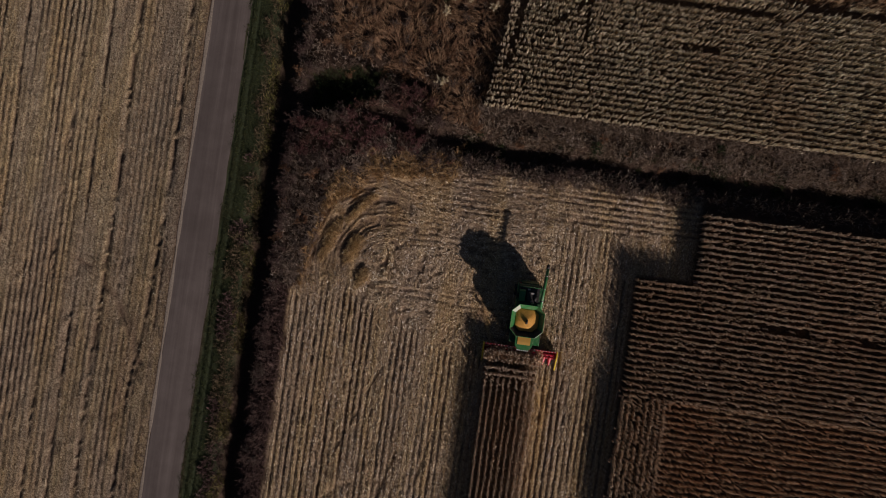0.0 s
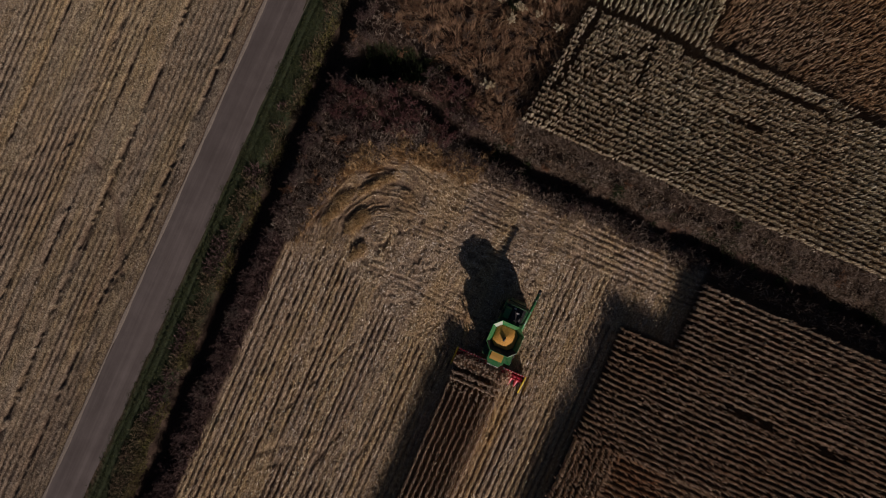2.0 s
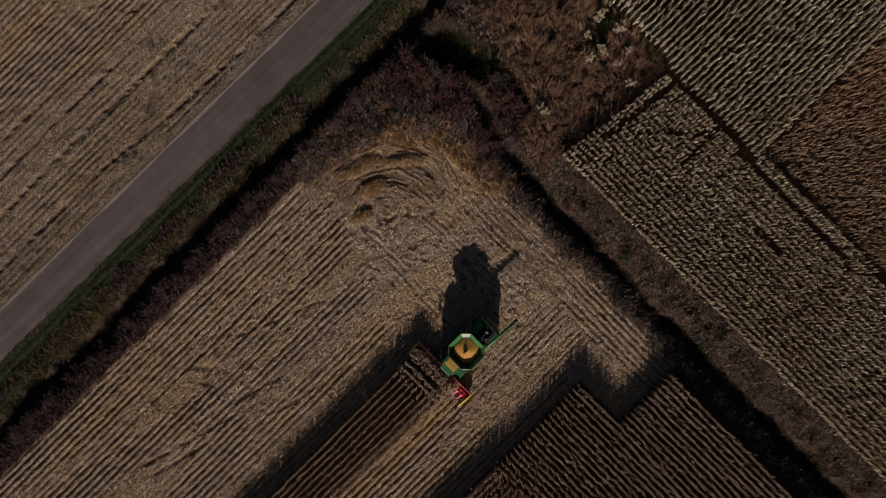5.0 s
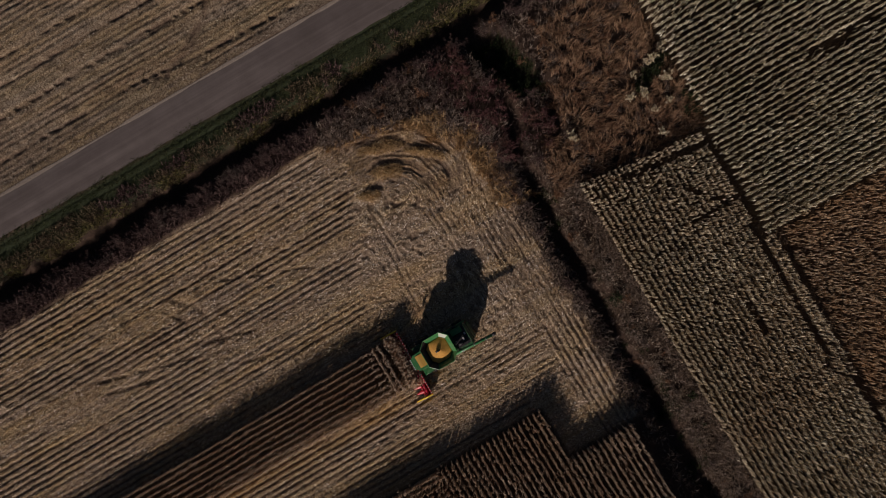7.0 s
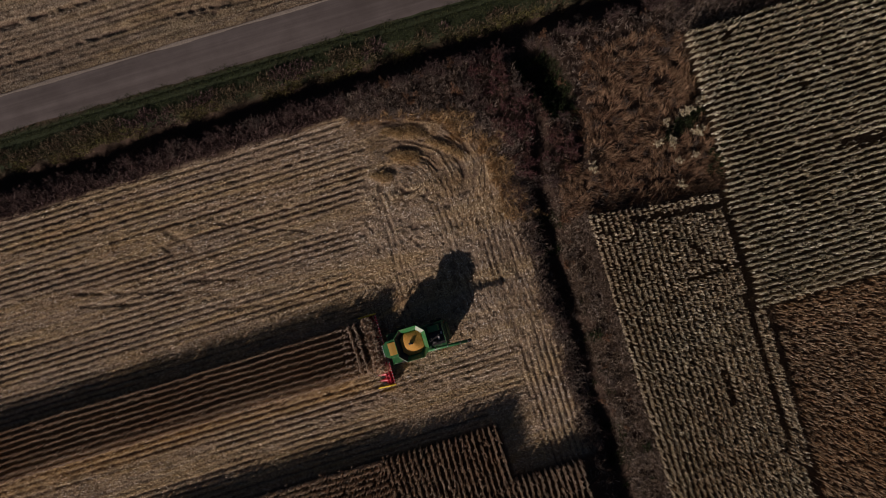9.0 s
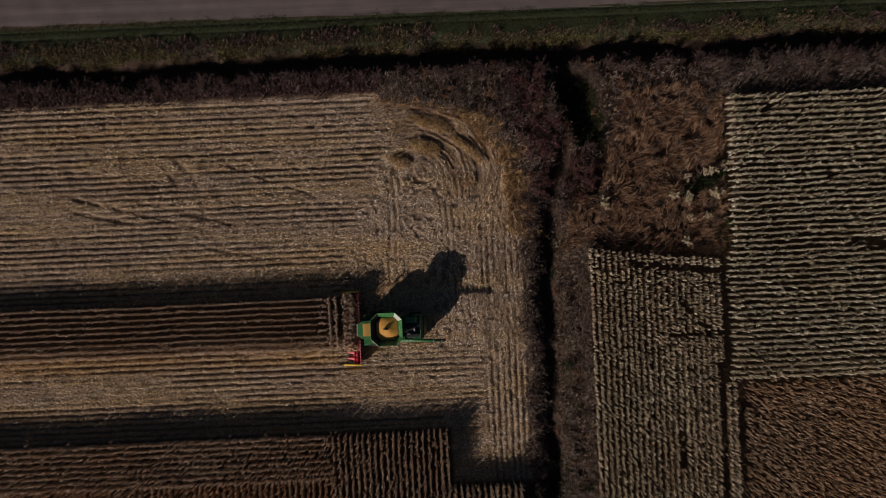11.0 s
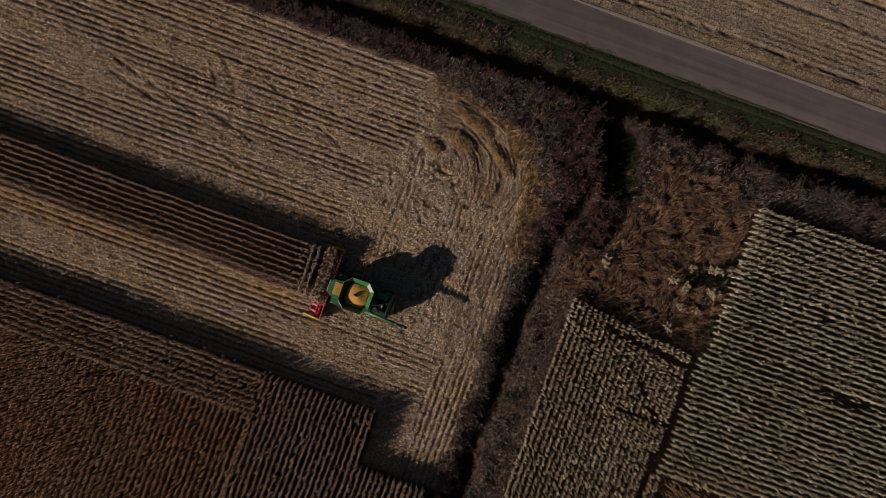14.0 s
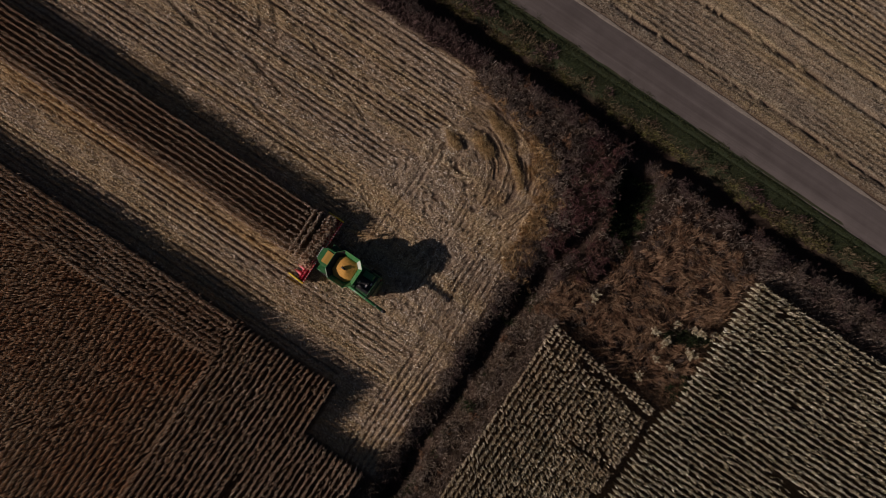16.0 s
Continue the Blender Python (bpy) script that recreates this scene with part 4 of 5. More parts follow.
# torn stalks and leaves on their way into the header
x, y = rng.uniform(6.1, 13.2, 900), rng.uniform(-12.9, -11.1, 900)
pos = np.stack([x, y, rng.uniform(0.75, 1.35, 900) - 0.25 * (y > -11.6)], -1)
stuff("torn_maize_stalks", [(v * np.array([2.0, 1.3, 1.4]), t) for v, t in STRAW_SET], pos, rng.random(900) * 6.28, rng.uniform(0.8, 1.5, 900), CORN_RED, "torn maize stalks and leaves heaped in the red header", "maize")


# ---- shrubs ----
def shrub_parts(seed, twigs, height, radius, width, droop):
    """Stems that fan out from the root, and the fine twigs or leaves on them."""
    r = np.random.default_rng(seed)
    sv, st, fv, ft = [], [], [], []
    ends = []
    for k in range(13):
        a, out = r.random() * 6.28, radius * r.uniform(0.25, 0.95)
        tip = np.array([math.cos(a) * out, math.sin(a) * out, height * r.uniform(0.6, 1.0)])
        root = np.array([r.normal(0, 0.28) * radius, r.normal(0, 0.28) * radius, -0.1])
        midp = (root + tip) / 2 + np.array([0, 0, height * 0.16])
        ends.append((root, midp, tip))
        b = len(sv)
        for p, w in ((root, 0.028), (midp, 0.018), (tip, 0.006)):
            for q in range(3):
                sv.append(p + w * np.array([math.cos(2.1 * q), math.sin(2.1 * q), 0]))
        for lv in (0, 3):
            for q in range(3):
                i, j = b + lv + q, b + lv + (q + 1) % 3
                st += [(i, j, j + 3), (i, j + 3, i + 3)]
    for k in range(twigs):
        root, midp, tip = ends[r.integers(len(ends))]
        u = r.random() ** 0.6
        p = (midp * (1 - u) + tip * u) if r.random() < 0.75 else (root * (1 - u) + midp * u)
        d = r.normal(0, 1, 3)
        d[2] = abs(d[2]) * 0.8 - droop
        d = d / np.linalg.norm(d) * r.uniform(0.12, 0.36) * radius
        s = np.cross(d, r.normal(0, 1, 3))
        s = s / (np.linalg.norm(s) + 1e-6) * width * r.uniform(0.6, 1.4)
        b = len(fv)
        fv += [p - s * 0.6, p + s * 0.6, p + d * 0.6 + s, p + d]
        ft += [(b, b + 1, b + 2), (b, b + 2, b + 3)]
    return (np.array(sv), np.array(st)), (np.array(fv), np.array(ft))


BARK = paint("grey_bark", (0.12, 0.09, 0.07), 0.9, 0.0, (0.2, 0.16, 0.12), 0.5)


def shrub(kind, k):
    name, mat, twigs, height, radius, width, droop, label, piece = kind
    stems, leaves = shrub_parts(500 + 17 * k + len(name), twigs, height, radius, width, droop)
    ob = tagged(new(name), label, "shrub", "shrubs of the scrub and ditch banks")
    for title, mesh, paint_of in (("stem", stems, BARK), (piece, leaves, mat)):
        ch = new(title, tri_mesh(title, *mesh, paint_of))
        ch.parent = ob
    return ob


KINDS = {
    "purple": ("bare_shrub", PURPLE, 330, 1.9, 1.15, 0.018, 0.1, "leafless purple-brown shrub with dense thin twigs", "crown"),
    "maroon": ("maroon_shrub", MAROON, 330, 1.7, 1.15, 0.024, 0.1, "leafless dark red shrub with dense twigs", "crown"),
    "russet": ("russet_shrub", RUSSET, 330, 1.5, 1.15, 0.022, 0.1, "leafless red-brown shrub in the brush", "crown"),
    "grey": ("grey_shrub", TWIG, 300, 1.6, 1.0, 0.02, 0.1, "bare grey shrub tangled in dry weeds", "crown"),
    "rust": ("rusty_shrub", RUST, 300, 1.3, 1.1, 0.035, 0.4, "low shrub with withered rust-brown leaves", "crown"),
    "green": ("green_bush", DARK_GREEN, 340, 1.4, 1.1, 0.05, 0.2, "dark green leafy bush in the scrub", "crown"),
    "cream": ("pale_seed_plant", CREAM, 240, 1.7, 0.8, 0.075, 0.0, "tall weed with pale cream seed heads", "crown"),
}
STOCK = {key: [shrub(kind, k) for k in range(4)] for key, kind in KINDS.items()}
used = {key: 0 for key in KINDS}


def plant(key, px, py, size=1.0):
    pool = STOCK[key]
    k = used[key]
    m = pose(px, py, float(terrain(np.array([px]), np.array([py]))[0]), 0, 0, rng.random() * 360)
    if k < len(pool):
        ob = pool[k]
        ob.matrix_world = m
    else:
        ob = copy_thing(pool[k % len(pool)], m)
    ob.scale = (size, size, size * rng.uniform(0.85, 1.15))
    used[key] += 1


for px, py in zip(*jittered(1.12, -22.9, -20.2, -66, 66)):
    if -22.6 < px < (-20.3 if py < -8 else -21.2):
        plant("purple" if rng.random() < 0.85 else "grey", px, py, rng.uniform(0.7, 1.05) if px < -21.4 else rng.uniform(0.4, 0.65))
for px, py in zip(*jittered(1.22, -22.9, 1.5, -7, 20)):
    north = py - float(stubble_north(px))
    if north > 0.8 and not (px > -4 and abs(py - 13.2) < 0.9) and not (px > -3.5 and py > 13) and px > -22.8 and hollow(px, py) > 1 and float(swale(np.array([px]), np.array([py]))[0]) > 0.5:
        if north < 4.6 and py < 11 and rng.random() < 0.8:
            continue
        key = "purple" if (py > 8 and rng.random() < 0.8) else ("grey" if rng.random() < 0.8 else "rust")
        if beside(px, py, -21.5, 11.6, -7.5, 13.5) < 2.1:
            key = "maroon" if rng.random() < 0.85 else "russet"
        elif beside(px, py, -13.7, 16.4, -3.8, 18.6) < 2.1:
            key = "russet" if rng.random() < 0.75 else "maroon"
        plant(key, px, py, rng.uniform(0.55, 1.0) * (1.0 if py > 7 else 0.75))
for px, py in zip(*jittered(2.4, -22, 1.5, 20, 36)):
    if thicket(px, py) < 1.4:
        continue
    plant("rust" if rng.random() < 0.65 else "grey", px, py, rng.uniform(0.45, 0.85))
for px, py in zip(*jittered(1.5, -22.6, -18.2, 36, 66)):
    plant("purple" if rng.random() < 0.4 else "grey", px, py, rng.uniform(0.6, 1.0))
for px, py in zip(*jittered(1.7, 1.0, 66, 14.6, 17.8)):
    plant("grey" if rng.random() < 0.5 else ("rust" if rng.random() < 0.75 else "green"), px, py, 0.3 + 0.6 * rng.random() ** 2)
for px, py in zip(*jittered(1.25, -4, 31, 10.9, 12.4)):
    plant("grey" if rng.random() < 0.45 else "purple", px, py, rng.uniform(0.35, 0.68))
for px, py in ((-16.6, 17.0), (-15.9, 18.6), (-5.2, 31.6), (-5.9, 33.0), (-6.5, 34.5), (-7.3, 36.2), (-1.5, 36.4), (-2.3, 37.9), (0.9, 36.4), (0.3, 35.6), (2.1, 38.4)):
    plant("green", px, py, rng.uniform(0.5, 0.8))
for px, py in ((-4.1, 31.6), (-4.7, 31.7), (-4.9, 34.8), (-4.9, 35.4), (-7.1, 31.6), (-7.7, 34.0), (-7.7, 34.7), (-4.8, 29.7), (-8.5, 36.4), (-2.0, 31.8), (-2.1, 34.0), (1.0, 31.1), (-4.5, 20.9), (-3.9, 21.1)):
    plant("cream", px, py, rng.uniform(0.7, 1.15))


# ---- the combine harvester ----
def box(bm, x0, x1, y0, y1, z0, z1, bevel=0.03):
    made = bmesh.ops.create_cube(bm, size=1.0, matrix=Matrix.LocRotScale(((x0 + x1) / 2, (y0 + y1) / 2, (z0 + z1) / 2), None, (x1 - x0, y1 - y0, z1 - z0)))
    if bevel:
        edges = {e for v in made["verts"] for e in v.link_edges}
        bmesh.ops.bevel(bm, geom=list(edges), offset=bevel, segments=2, affect="EDGES", profile=0.7)


def prism(bm, outline, x0, x1, bevel=0.03):
    """An outline of (y, z) drawn out along x."""
    a = [bm.verts.new((x0, y, z)) for y, z in outline]
    c = [bm.verts.new((x1, y, z)) for y, z in outline]
    faces = [bm.faces.new(a), bm.faces.new(c[::-1])]
    for k in range(len(a)):
        m = (k + 1) % len(a)
        faces.append(bm.faces.new((a[k], c[k], c[m], a[m])))
    bmesh.ops.recalc_face_normals(bm, faces=faces)
    if bevel:
        edges = {e for f in faces for e in f.edges}
        bmesh.ops.bevel(bm, geom=list(edges), offset=bevel, segments=2, affect="EDGES", profile=0.7)


def tube(bm, points, radii, seg=12):
    """A round tube through the points."""
    rings = []
    pts = [Vector(p) for p in points]
    for k, p in enumerate(pts):
        d = (pts[min(k + 1, len(pts) - 1)] - pts[max(k - 1, 0)]).normalized()
        q = d.to_track_quat("Z", "Y")
        rad = radii[k] if isinstance(radii, (list, tuple)) else radii
        rings.append([bm.verts.new(p + q @ Vector((math.cos(2 * math.pi * i / seg) * rad, math.sin(2 * math.pi * i / seg) * rad, 0))) for i in range(seg)])
    for r0, r1 in zip(rings, rings[1:]):
        for i in range(seg):
            f = bm.faces.new((r0[i], r0[(i + 1) % seg], r1[(i + 1) % seg], r1[i]))
            f.smooth = True
    bm.faces.new(rings[0][::-1])
    bm.faces.new(rings[-1])


def slab(bm, a, c, thick):
    """A panel between the edges a (two points) and c, with a thickness along its normal."""
    a0, a1, c0, c1 = Vector(a[0]), Vector(a[1]), Vector(c[0]), Vector(c[1])
    n = (a1 - a0).cross(c0 - a0).normalized() * thick
    lo = [bm.verts.new(p) for p in (a0, a1, c1, c0)]
    hi = [bm.verts.new(p + n) for p in (a0, a1, c1, c0)]
    faces = [bm.faces.new(lo[::-1]), bm.faces.new(hi)]
    for k in range(4):
        m = (k + 1) % 4
        faces.append(bm.faces.new((lo[k], lo[m], hi[m], hi[k])))
    bmesh.ops.recalc_face_normals(bm, faces=faces)


def part(name, bm, mat, parent, label=""):
    me = bpy.data.meshes.new(name)
    bm.to_mesh(me)
    bm.free()
    me.materials.append(mat)
    ob = new(name, me)
    ob.parent = parent
    return tagged(ob, label)


GREEN_PAINT = paint("green_machine_paint", (0.035, 0.20, 0.06), 0.3)
# whitish green for one rear corner panel of the tank
WHITISH_PAINT = paint("whitish_green_paint", (0.40, 0.47, 0.36), 0.5, dust=(0.62, 0.58, 0.48), amount=0.6)
DARK_PAINT = paint("dark_green_machine_paint", (0.018, 0.085, 0.03), 0.4)
YELLOW_PAINT = paint("yellow_machine_paint", (0.72, 0.52, 0.03), 0.35, amount=0.2)
GOLD_PANEL = paint("orange_yellow_panel", (0.60, 0.34, 0.06), 0.55, amount=0.25)
RED_PAINT = paint("red_machine_paint", (0.50, 0.022, 0.035), 0.3, amount=0.15)
CRIMSON = paint("crimson_machine_plastic", (0.33, 0.012, 0.03), 0.35, amount=0.15)
WHITE_TIP = paint("pale_worn_steel", (0.62, 0.58, 0.54), 0.35, 0.3, amount=0.25)
RUBBER = paint("black_tyre_rubber", (0.02, 0.02, 0.022), 0.85, amount=0.5)
BLACK = paint("black_machine_plastic", (0.018, 0.018, 0.02), 0.55, amount=0.2)
STEEL = paint("dull_steel", (0.32, 0.31, 0.30), 0.4, 0.8, amount=0.4)
LAMP = paint("lamp_lens", (0.7, 0.7, 0.66), 0.15, amount=0.1)
RED_LENS = paint("red_lamp_lens", (0.5, 0.02, 0.02), 0.2, amount=0.1)
GLASS, nt, b = material("tinted_cab_glass", 0.05)
b.inputs["Base Color"].default_value = (0.05, 0.07, 0.07, 1)
b.inputs["Transmission Weight"].default_value = 0.6
GRAIN, nt, b = material("maize_grain", 0.7, 0, 0.3)
nt.links.new(ramp(nt, noise_tex(nt, 55.0, 3, 0.8), [(0.3, (0.46, 0.20, 0.03)), (0.5, (0.78, 0.39, 0.075)), (0.7, (0.92, 0.56, 0.16))]), b.inputs["Base Color"])
bump(nt, b, noise_tex(nt, 60.0, 3, 0.8), 0.7, 0.02)

combine = tagged(new("combine_harvester"), "green combine harvester with a full grain tank and red maize header", "combine harvester")
combine.matrix_world = pose(10.35, -7.4, 0.0, 0, 0, 180)

bm = bmesh.new()
prism(bm, [(2.1, 1.15), (2.1, 2.35), (1.7, 2.75), (-2.2, 2.75), (-2.4, 2.55), (-4.15, 2.55), (-4.45, 2.2), (-4.5, 1.5), (-4.2, 1.1), (-2.6, 0.9)], -1.42, 1.42, 0.07)
part("body", bm, DARK_PAINT, combine)
for sx in (-1, 1):
    bm = bmesh.new()
    prism(bm, [(1.3, 1.25), (1.3, 2.5), (-1.9, 2.65), (-1.9, 1.2)], sx * 1.43, sx * 1.52, 0.025)
    part("side_panel", bm, GREEN_PAINT, combine)
    bm = bmesh.new()
    prism(bm, [(-2.05, 1.25), (-2.05, 2.62), (-4.2, 2.5), (-4.6, 1.6), (-4.2, 1.25)], sx * 1.43, sx * 1.52, 0.025)
    part("side_panel", bm, GREEN_PAINT, combine)
    bm = bmesh.new()
    box(bm, sx * 1.515 - 0.012, sx * 1.515 + 0.012, -3.9, 1.1, 2.05, 2.14, 0.006)
    part("yellow_stripe", bm, YELLOW_PAINT, combine, "yellow stripe")


# grain tank: eight flared panels round the grain, the front three blackened for shade
def octagon(hx, hy, cut, z):
    return [(hx, -hy + cut, z), (hx, hy - cut, z), (hx - cut, hy, z), (-hx + cut, hy, z), (-hx, hy - cut, z), (-hx, -hy + cut, z), (-hx + cut, -hy, z), (hx - cut, -hy, z)]


low, high = octagon(1.26, 1.22, 0.44, 3.15), octagon(1.98, 1.92, 0.85, 4.08)
rim = octagon(2.02, 1.96, 0.86, 4.16)
for k in range(8):
    m = (k + 1) % 8
    bm = bmesh.new()
    slab(bm, (low[k], low[m]), (high[k], high[m]), 0.045)
    # black on the front panels stands in for shade on the inner wall
    whitish, dark = k == 7, k in (1, 2, 3)
    panel = part("tank_panel", bm, WHITISH_PAINT if whitish else BLACK if dark else GREEN_PAINT, combine, "whitish tank panel" if whitish else "tank panel with its inner shade painted black" if dark else "")
    bm = bmesh.new()
    slab(bm, (high[k], high[m]), (rim[k], rim[m]), 0.05)
    part("panel_rim", bm, GREEN_PAINT, panel)
bm = bmesh.new()
prism(bm, [(1.24, 2.7), (1.24, 3.18), (-1.24, 3.18), (-1.24, 2.7)], -1.27, 1.27, 0.03)
part("tank_base", bm, DARK_PAINT, combine)
bm = bmesh.new()
rings = [[bm.verts.new((x, y, 3.12)) for x, y, _ in octagon(1.22, 1.18, 0.43, 0)]]
for u in np.linspace(1, 0.08, 8):
    rings.append([bm.verts.new((x * u, y * u - 0.08, 3.48 + 0.42 * (1 - u) ** 0.8 + 0.025 * math.sin(5 * x * u + 3 * y))) for x, y, _ in octagon(1.42, 1.38, 0.60, 0)])
for r0, r1 in zip(rings, rings[1:]):
    for k in range(8):
        f = bm.faces.new((r0[k], r0[(k + 1) % 8], r1[(k + 1) % 8], r1[k]))
        f.smooth = True
bm.faces.new(rings[-1])
bmesh.ops.subdivide_edges(bm, edges=bm.edges[:], cuts=1, use_grid_fill=True, smooth=0.4)
part("grain", bm, GRAIN, combine, "heaped orange-yellow maize grain")
bm = bmesh.new()
tube(bm, [(0, -0.15, 3.5), (0, -0.08, 3.9), (0.02, 0.08, 4.02), (0.06, 0.36, 3.98)], [0.13, 0.12, 0.12, 0.14])
part("filling_auger", bm, BLACK, combine, "black filling spout")
for sx in (-1, 1):
    bm = bmesh.new()
    tube(bm, [(sx * 1.5, -0.9, 3.35), (sx * 1.5, 0.9, 3.35)], 0.025, 6)
    part("tank_brace", bm, STEEL, combine)

# cab
bm = bmesh.new()
prism(bm, [(3.35, 1.6), (3.55, 2.3), (3.40, 3.28), (1.98, 3.28), (1.98, 1.5)], -0.95, 0.95, 0.05)
cab = part("cab", bm, GLASS, combine, "tinted glass cab")
bm = bmesh.new()
outline = [(1.9, -0.95), (2.0, -1.18), (3.1, -1.12), (3.62, -0.75), (3.70, 0.0), (3.62, 0.75), (3.1, 1.12), (2.0, 1.18), (1.9, 0.95)]
lo = [bm.verts.new((x, y, 3.29)) for y, x in outline]
hi = [bm.verts.new((x * 0.95, 2.7 + (y - 2.7) * 0.96, 3.50)) for y, x in outline]
bm.faces.new(lo)
bm.faces.new(hi[::-1])
for k in range(len(lo)):
    m = (k + 1) % len(lo)
    bm.faces.new((lo[k], hi[k], hi[m], lo[m]))
bmesh.ops.recalc_face_normals(bm, faces=bm.faces[:])
bmesh.ops.bevel(bm, geom=bm.edges[:], offset=0.04, segments=2, affect="EDGES")
roof = part("cab_roof", bm, GREEN_PAINT, combine)
bm = bmesh.new()
prism(bm, [(2.0, 3.50), (2.0, 3.555), (2.62, 3.575), (2.98, 3.545), (2.98, 3.50)], -0.80, 0.80, 0.025)
part("roof_panel", bm, GOLD_PANEL, roof, "orange-yellow roof panel")
for k in range(6):
    bm = bmesh.new()
    box(bm, -0.66 + 0.25 * k, -0.50 + 0.25 * k, 3.62, 3.74, 3.34, 3.45, 0.015)
    part("work_light", bm, LAMP, roof, "clear work light")
for sx in (-1, 1):
    for y in (2.05, 3.38):
        bm = bmesh.new()
        tube(bm, [(sx * 0.97, y, 1.6), (sx * 0.97, y - 0.03, 3.3)], 0.04, 8)
        part("cab_pillar", bm, BLACK, cab)
    bm = bmesh.new()
    tube(bm, [(sx * 1.0, 3.4, 3.1), (sx * 1.55, 3.55, 3.0), (sx * 1.58, 3.55, 2.7)], 0.025, 8)
    box(bm, sx * 1.58 - 0.14, sx * 1.58 + 0.14, 3.50, 3.60, 2.35, 2.95, 0.03)
    part("mirror", bm, BLACK, cab, "black side mirror")
bm = bmesh.new()
box(bm, -2.0, -1.0, 1.7, 3.05, 1.72, 1.80, 0.02)
platform = part("platform", bm, GREEN_PAINT, combine, "green cab platform")
for a, c in (((-1.97, 1.75, 1.8), (-1.97, 1.75, 2.75)), ((-1.97, 3.0, 1.8), (-1.97, 3.0, 2.75)), ((-1.97, 1.75, 2.75), (-1.97, 3.0, 2.75)), ((-1.97, 1.75, 2.3), (-1.97, 3.0, 2.3))):
    bm = bmesh.new()
    tube(bm, [a, c], 0.022, 6)
    part("handrail", bm, GREEN_PAINT, platform)
for k in range(5):
    bm = bmesh.new()
    box(bm, -2.12 - 0.05 * (4 - k), -1.92 - 0.05 * (4 - k), 2.2, 2.75, 0.55 + 0.26 * k, 0.59 + 0.26 * k, 0.01)
    part("ladder_rung", bm, BLACK, platform)
bm = bmesh.new()
box(bm, 1.0, 1.75, 1.75, 2.9, 1.65, 2.25, 0.06)
part("tool_box", bm, DARK_PAINT, combine)

# engine deck
bm = bmesh.new()
box(bm, -1.2, 1.2, -4.2, -2.05, 2.56, 2.66, 0.02)
deck = part("engine_deck", bm, BLACK, combine, "dark engine deck")
bm = bmesh.new()
box(bm, -0.75, 0.35, -3.55, -2.2, 2.66, 2.95, 0.05)
part("engine", bm, BLACK, deck)
bm = bmesh.new()
prism(bm, [(-2.3, 2.67), (-2.3, 3.05), (-3.6, 3.05), (-3.8, 2.67)], 0.55, 1.30, 0.06)
part("radiator_housing", bm, GREEN_PAINT, deck)
bm = bmesh.new()
tube(bm, [(1.34, -2.95, 2.1), (1.56, -2.95, 2.1)], 0.52, 20)
part("radiator_screen", bm, BLACK, deck, "round black radiator screen")
bm = bmesh.new()
tube(bm, [(-0.2, -2.35, 2.9), (-0.2, -2.35, 3.35), (-0.2, -2.5, 3.5)], 0.085, 10)
part("exhaust_pipe", bm, STEEL, deck, "steel exhaust pipe")
bm = bmesh.new()
tube(bm, [(-0.75, -2.5, 2.95), (-0.75, -3.2, 2.95)], 0.2, 12)
part("air_filter", bm, BLACK, deck)
bm = bmesh.new()
box(bm, -0.55, -0.15, -3.5, -3.3, 2.95, 3.0, 0.01)
part("cover_plate", bm, WHITE_TIP, deck, "pale cover plate")
bm = bmesh.new()
box(bm, 0.0, 0.3, -3.95, -3.75, 2.67, 2.75, 0.01)
part("cover_plate", bm, WHITE_TIP, deck)
for a, c in (((-1.18, -4.15, 2.66), (-1.18, -4.15, 3.3)), ((1.18, -4.15, 2.66), (1.18, -4.15, 3.3)), ((-1.18, -4.15, 3.3), (1.18, -4.15, 3.3))):
    bm = bmesh.new()
    tube(bm, [a, c], 0.022, 6)
    part("deck_rail", bm, GREEN_PAINT, deck)
bm = bmesh.new()
prism(bm, [(-4.2, 1.9), (-4.2, 1.0), (-4.75, 0.75), (-4.9, 0.95), (-4.6, 1.85)], -1.1, 1.1, 0.04)
part("straw_chopper", bm, DARK_PAINT, combine)
for sx in (-1, 1):
    bm = bmesh.new()
    box(bm, sx * 1.2 - 0.1, sx * 1.2 + 0.1, -4.56, -4.46, 1.95, 2.12, 0.02)
    part("tail_light", bm, RED_LENS, combine, "red tail light")

# unloading auger, folded back along the left side
bm = bmesh.new()
tube(bm, [(-1.30, -0.9, 2.6), (-1.45, -1.2, 3.05), (-1.50, -1.6, 3.25)], 0.22, 14)
part("auger_elbow", bm, DARK_PAINT, combine)
bm = bmesh.new()
tube(bm, [(-1.50, -1.55, 3.25), (-1.62, -4.2, 3.25), (-1.74, -6.75, 3.22)], 0.19, 16)
auger = part("unloading_auger", bm, GREEN_PAINT, combine)
bm = bmesh.new()
tube(bm, [(-1.74, -6.7, 3.22), (-1.75, -6.98, 3.18), (-1.76, -7.12, 2.95)], [0.21, 0.22, 0.19], 14)
part("spout", bm, BLACK, auger, "black rubber spout")
for y in (-2.6, -4.2, -5.8):
    bm = bmesh.new()
    xx, zz = -1.50 - 0.046 * (-y - 1.55), 3.25
    tube(bm, [(xx, y + 0.05, zz), (xx - 0.004, y - 0.05, zz + 0.004)], 0.215, 14)
    part("clamp_band", bm, STEEL, auger, "steel clamp band")


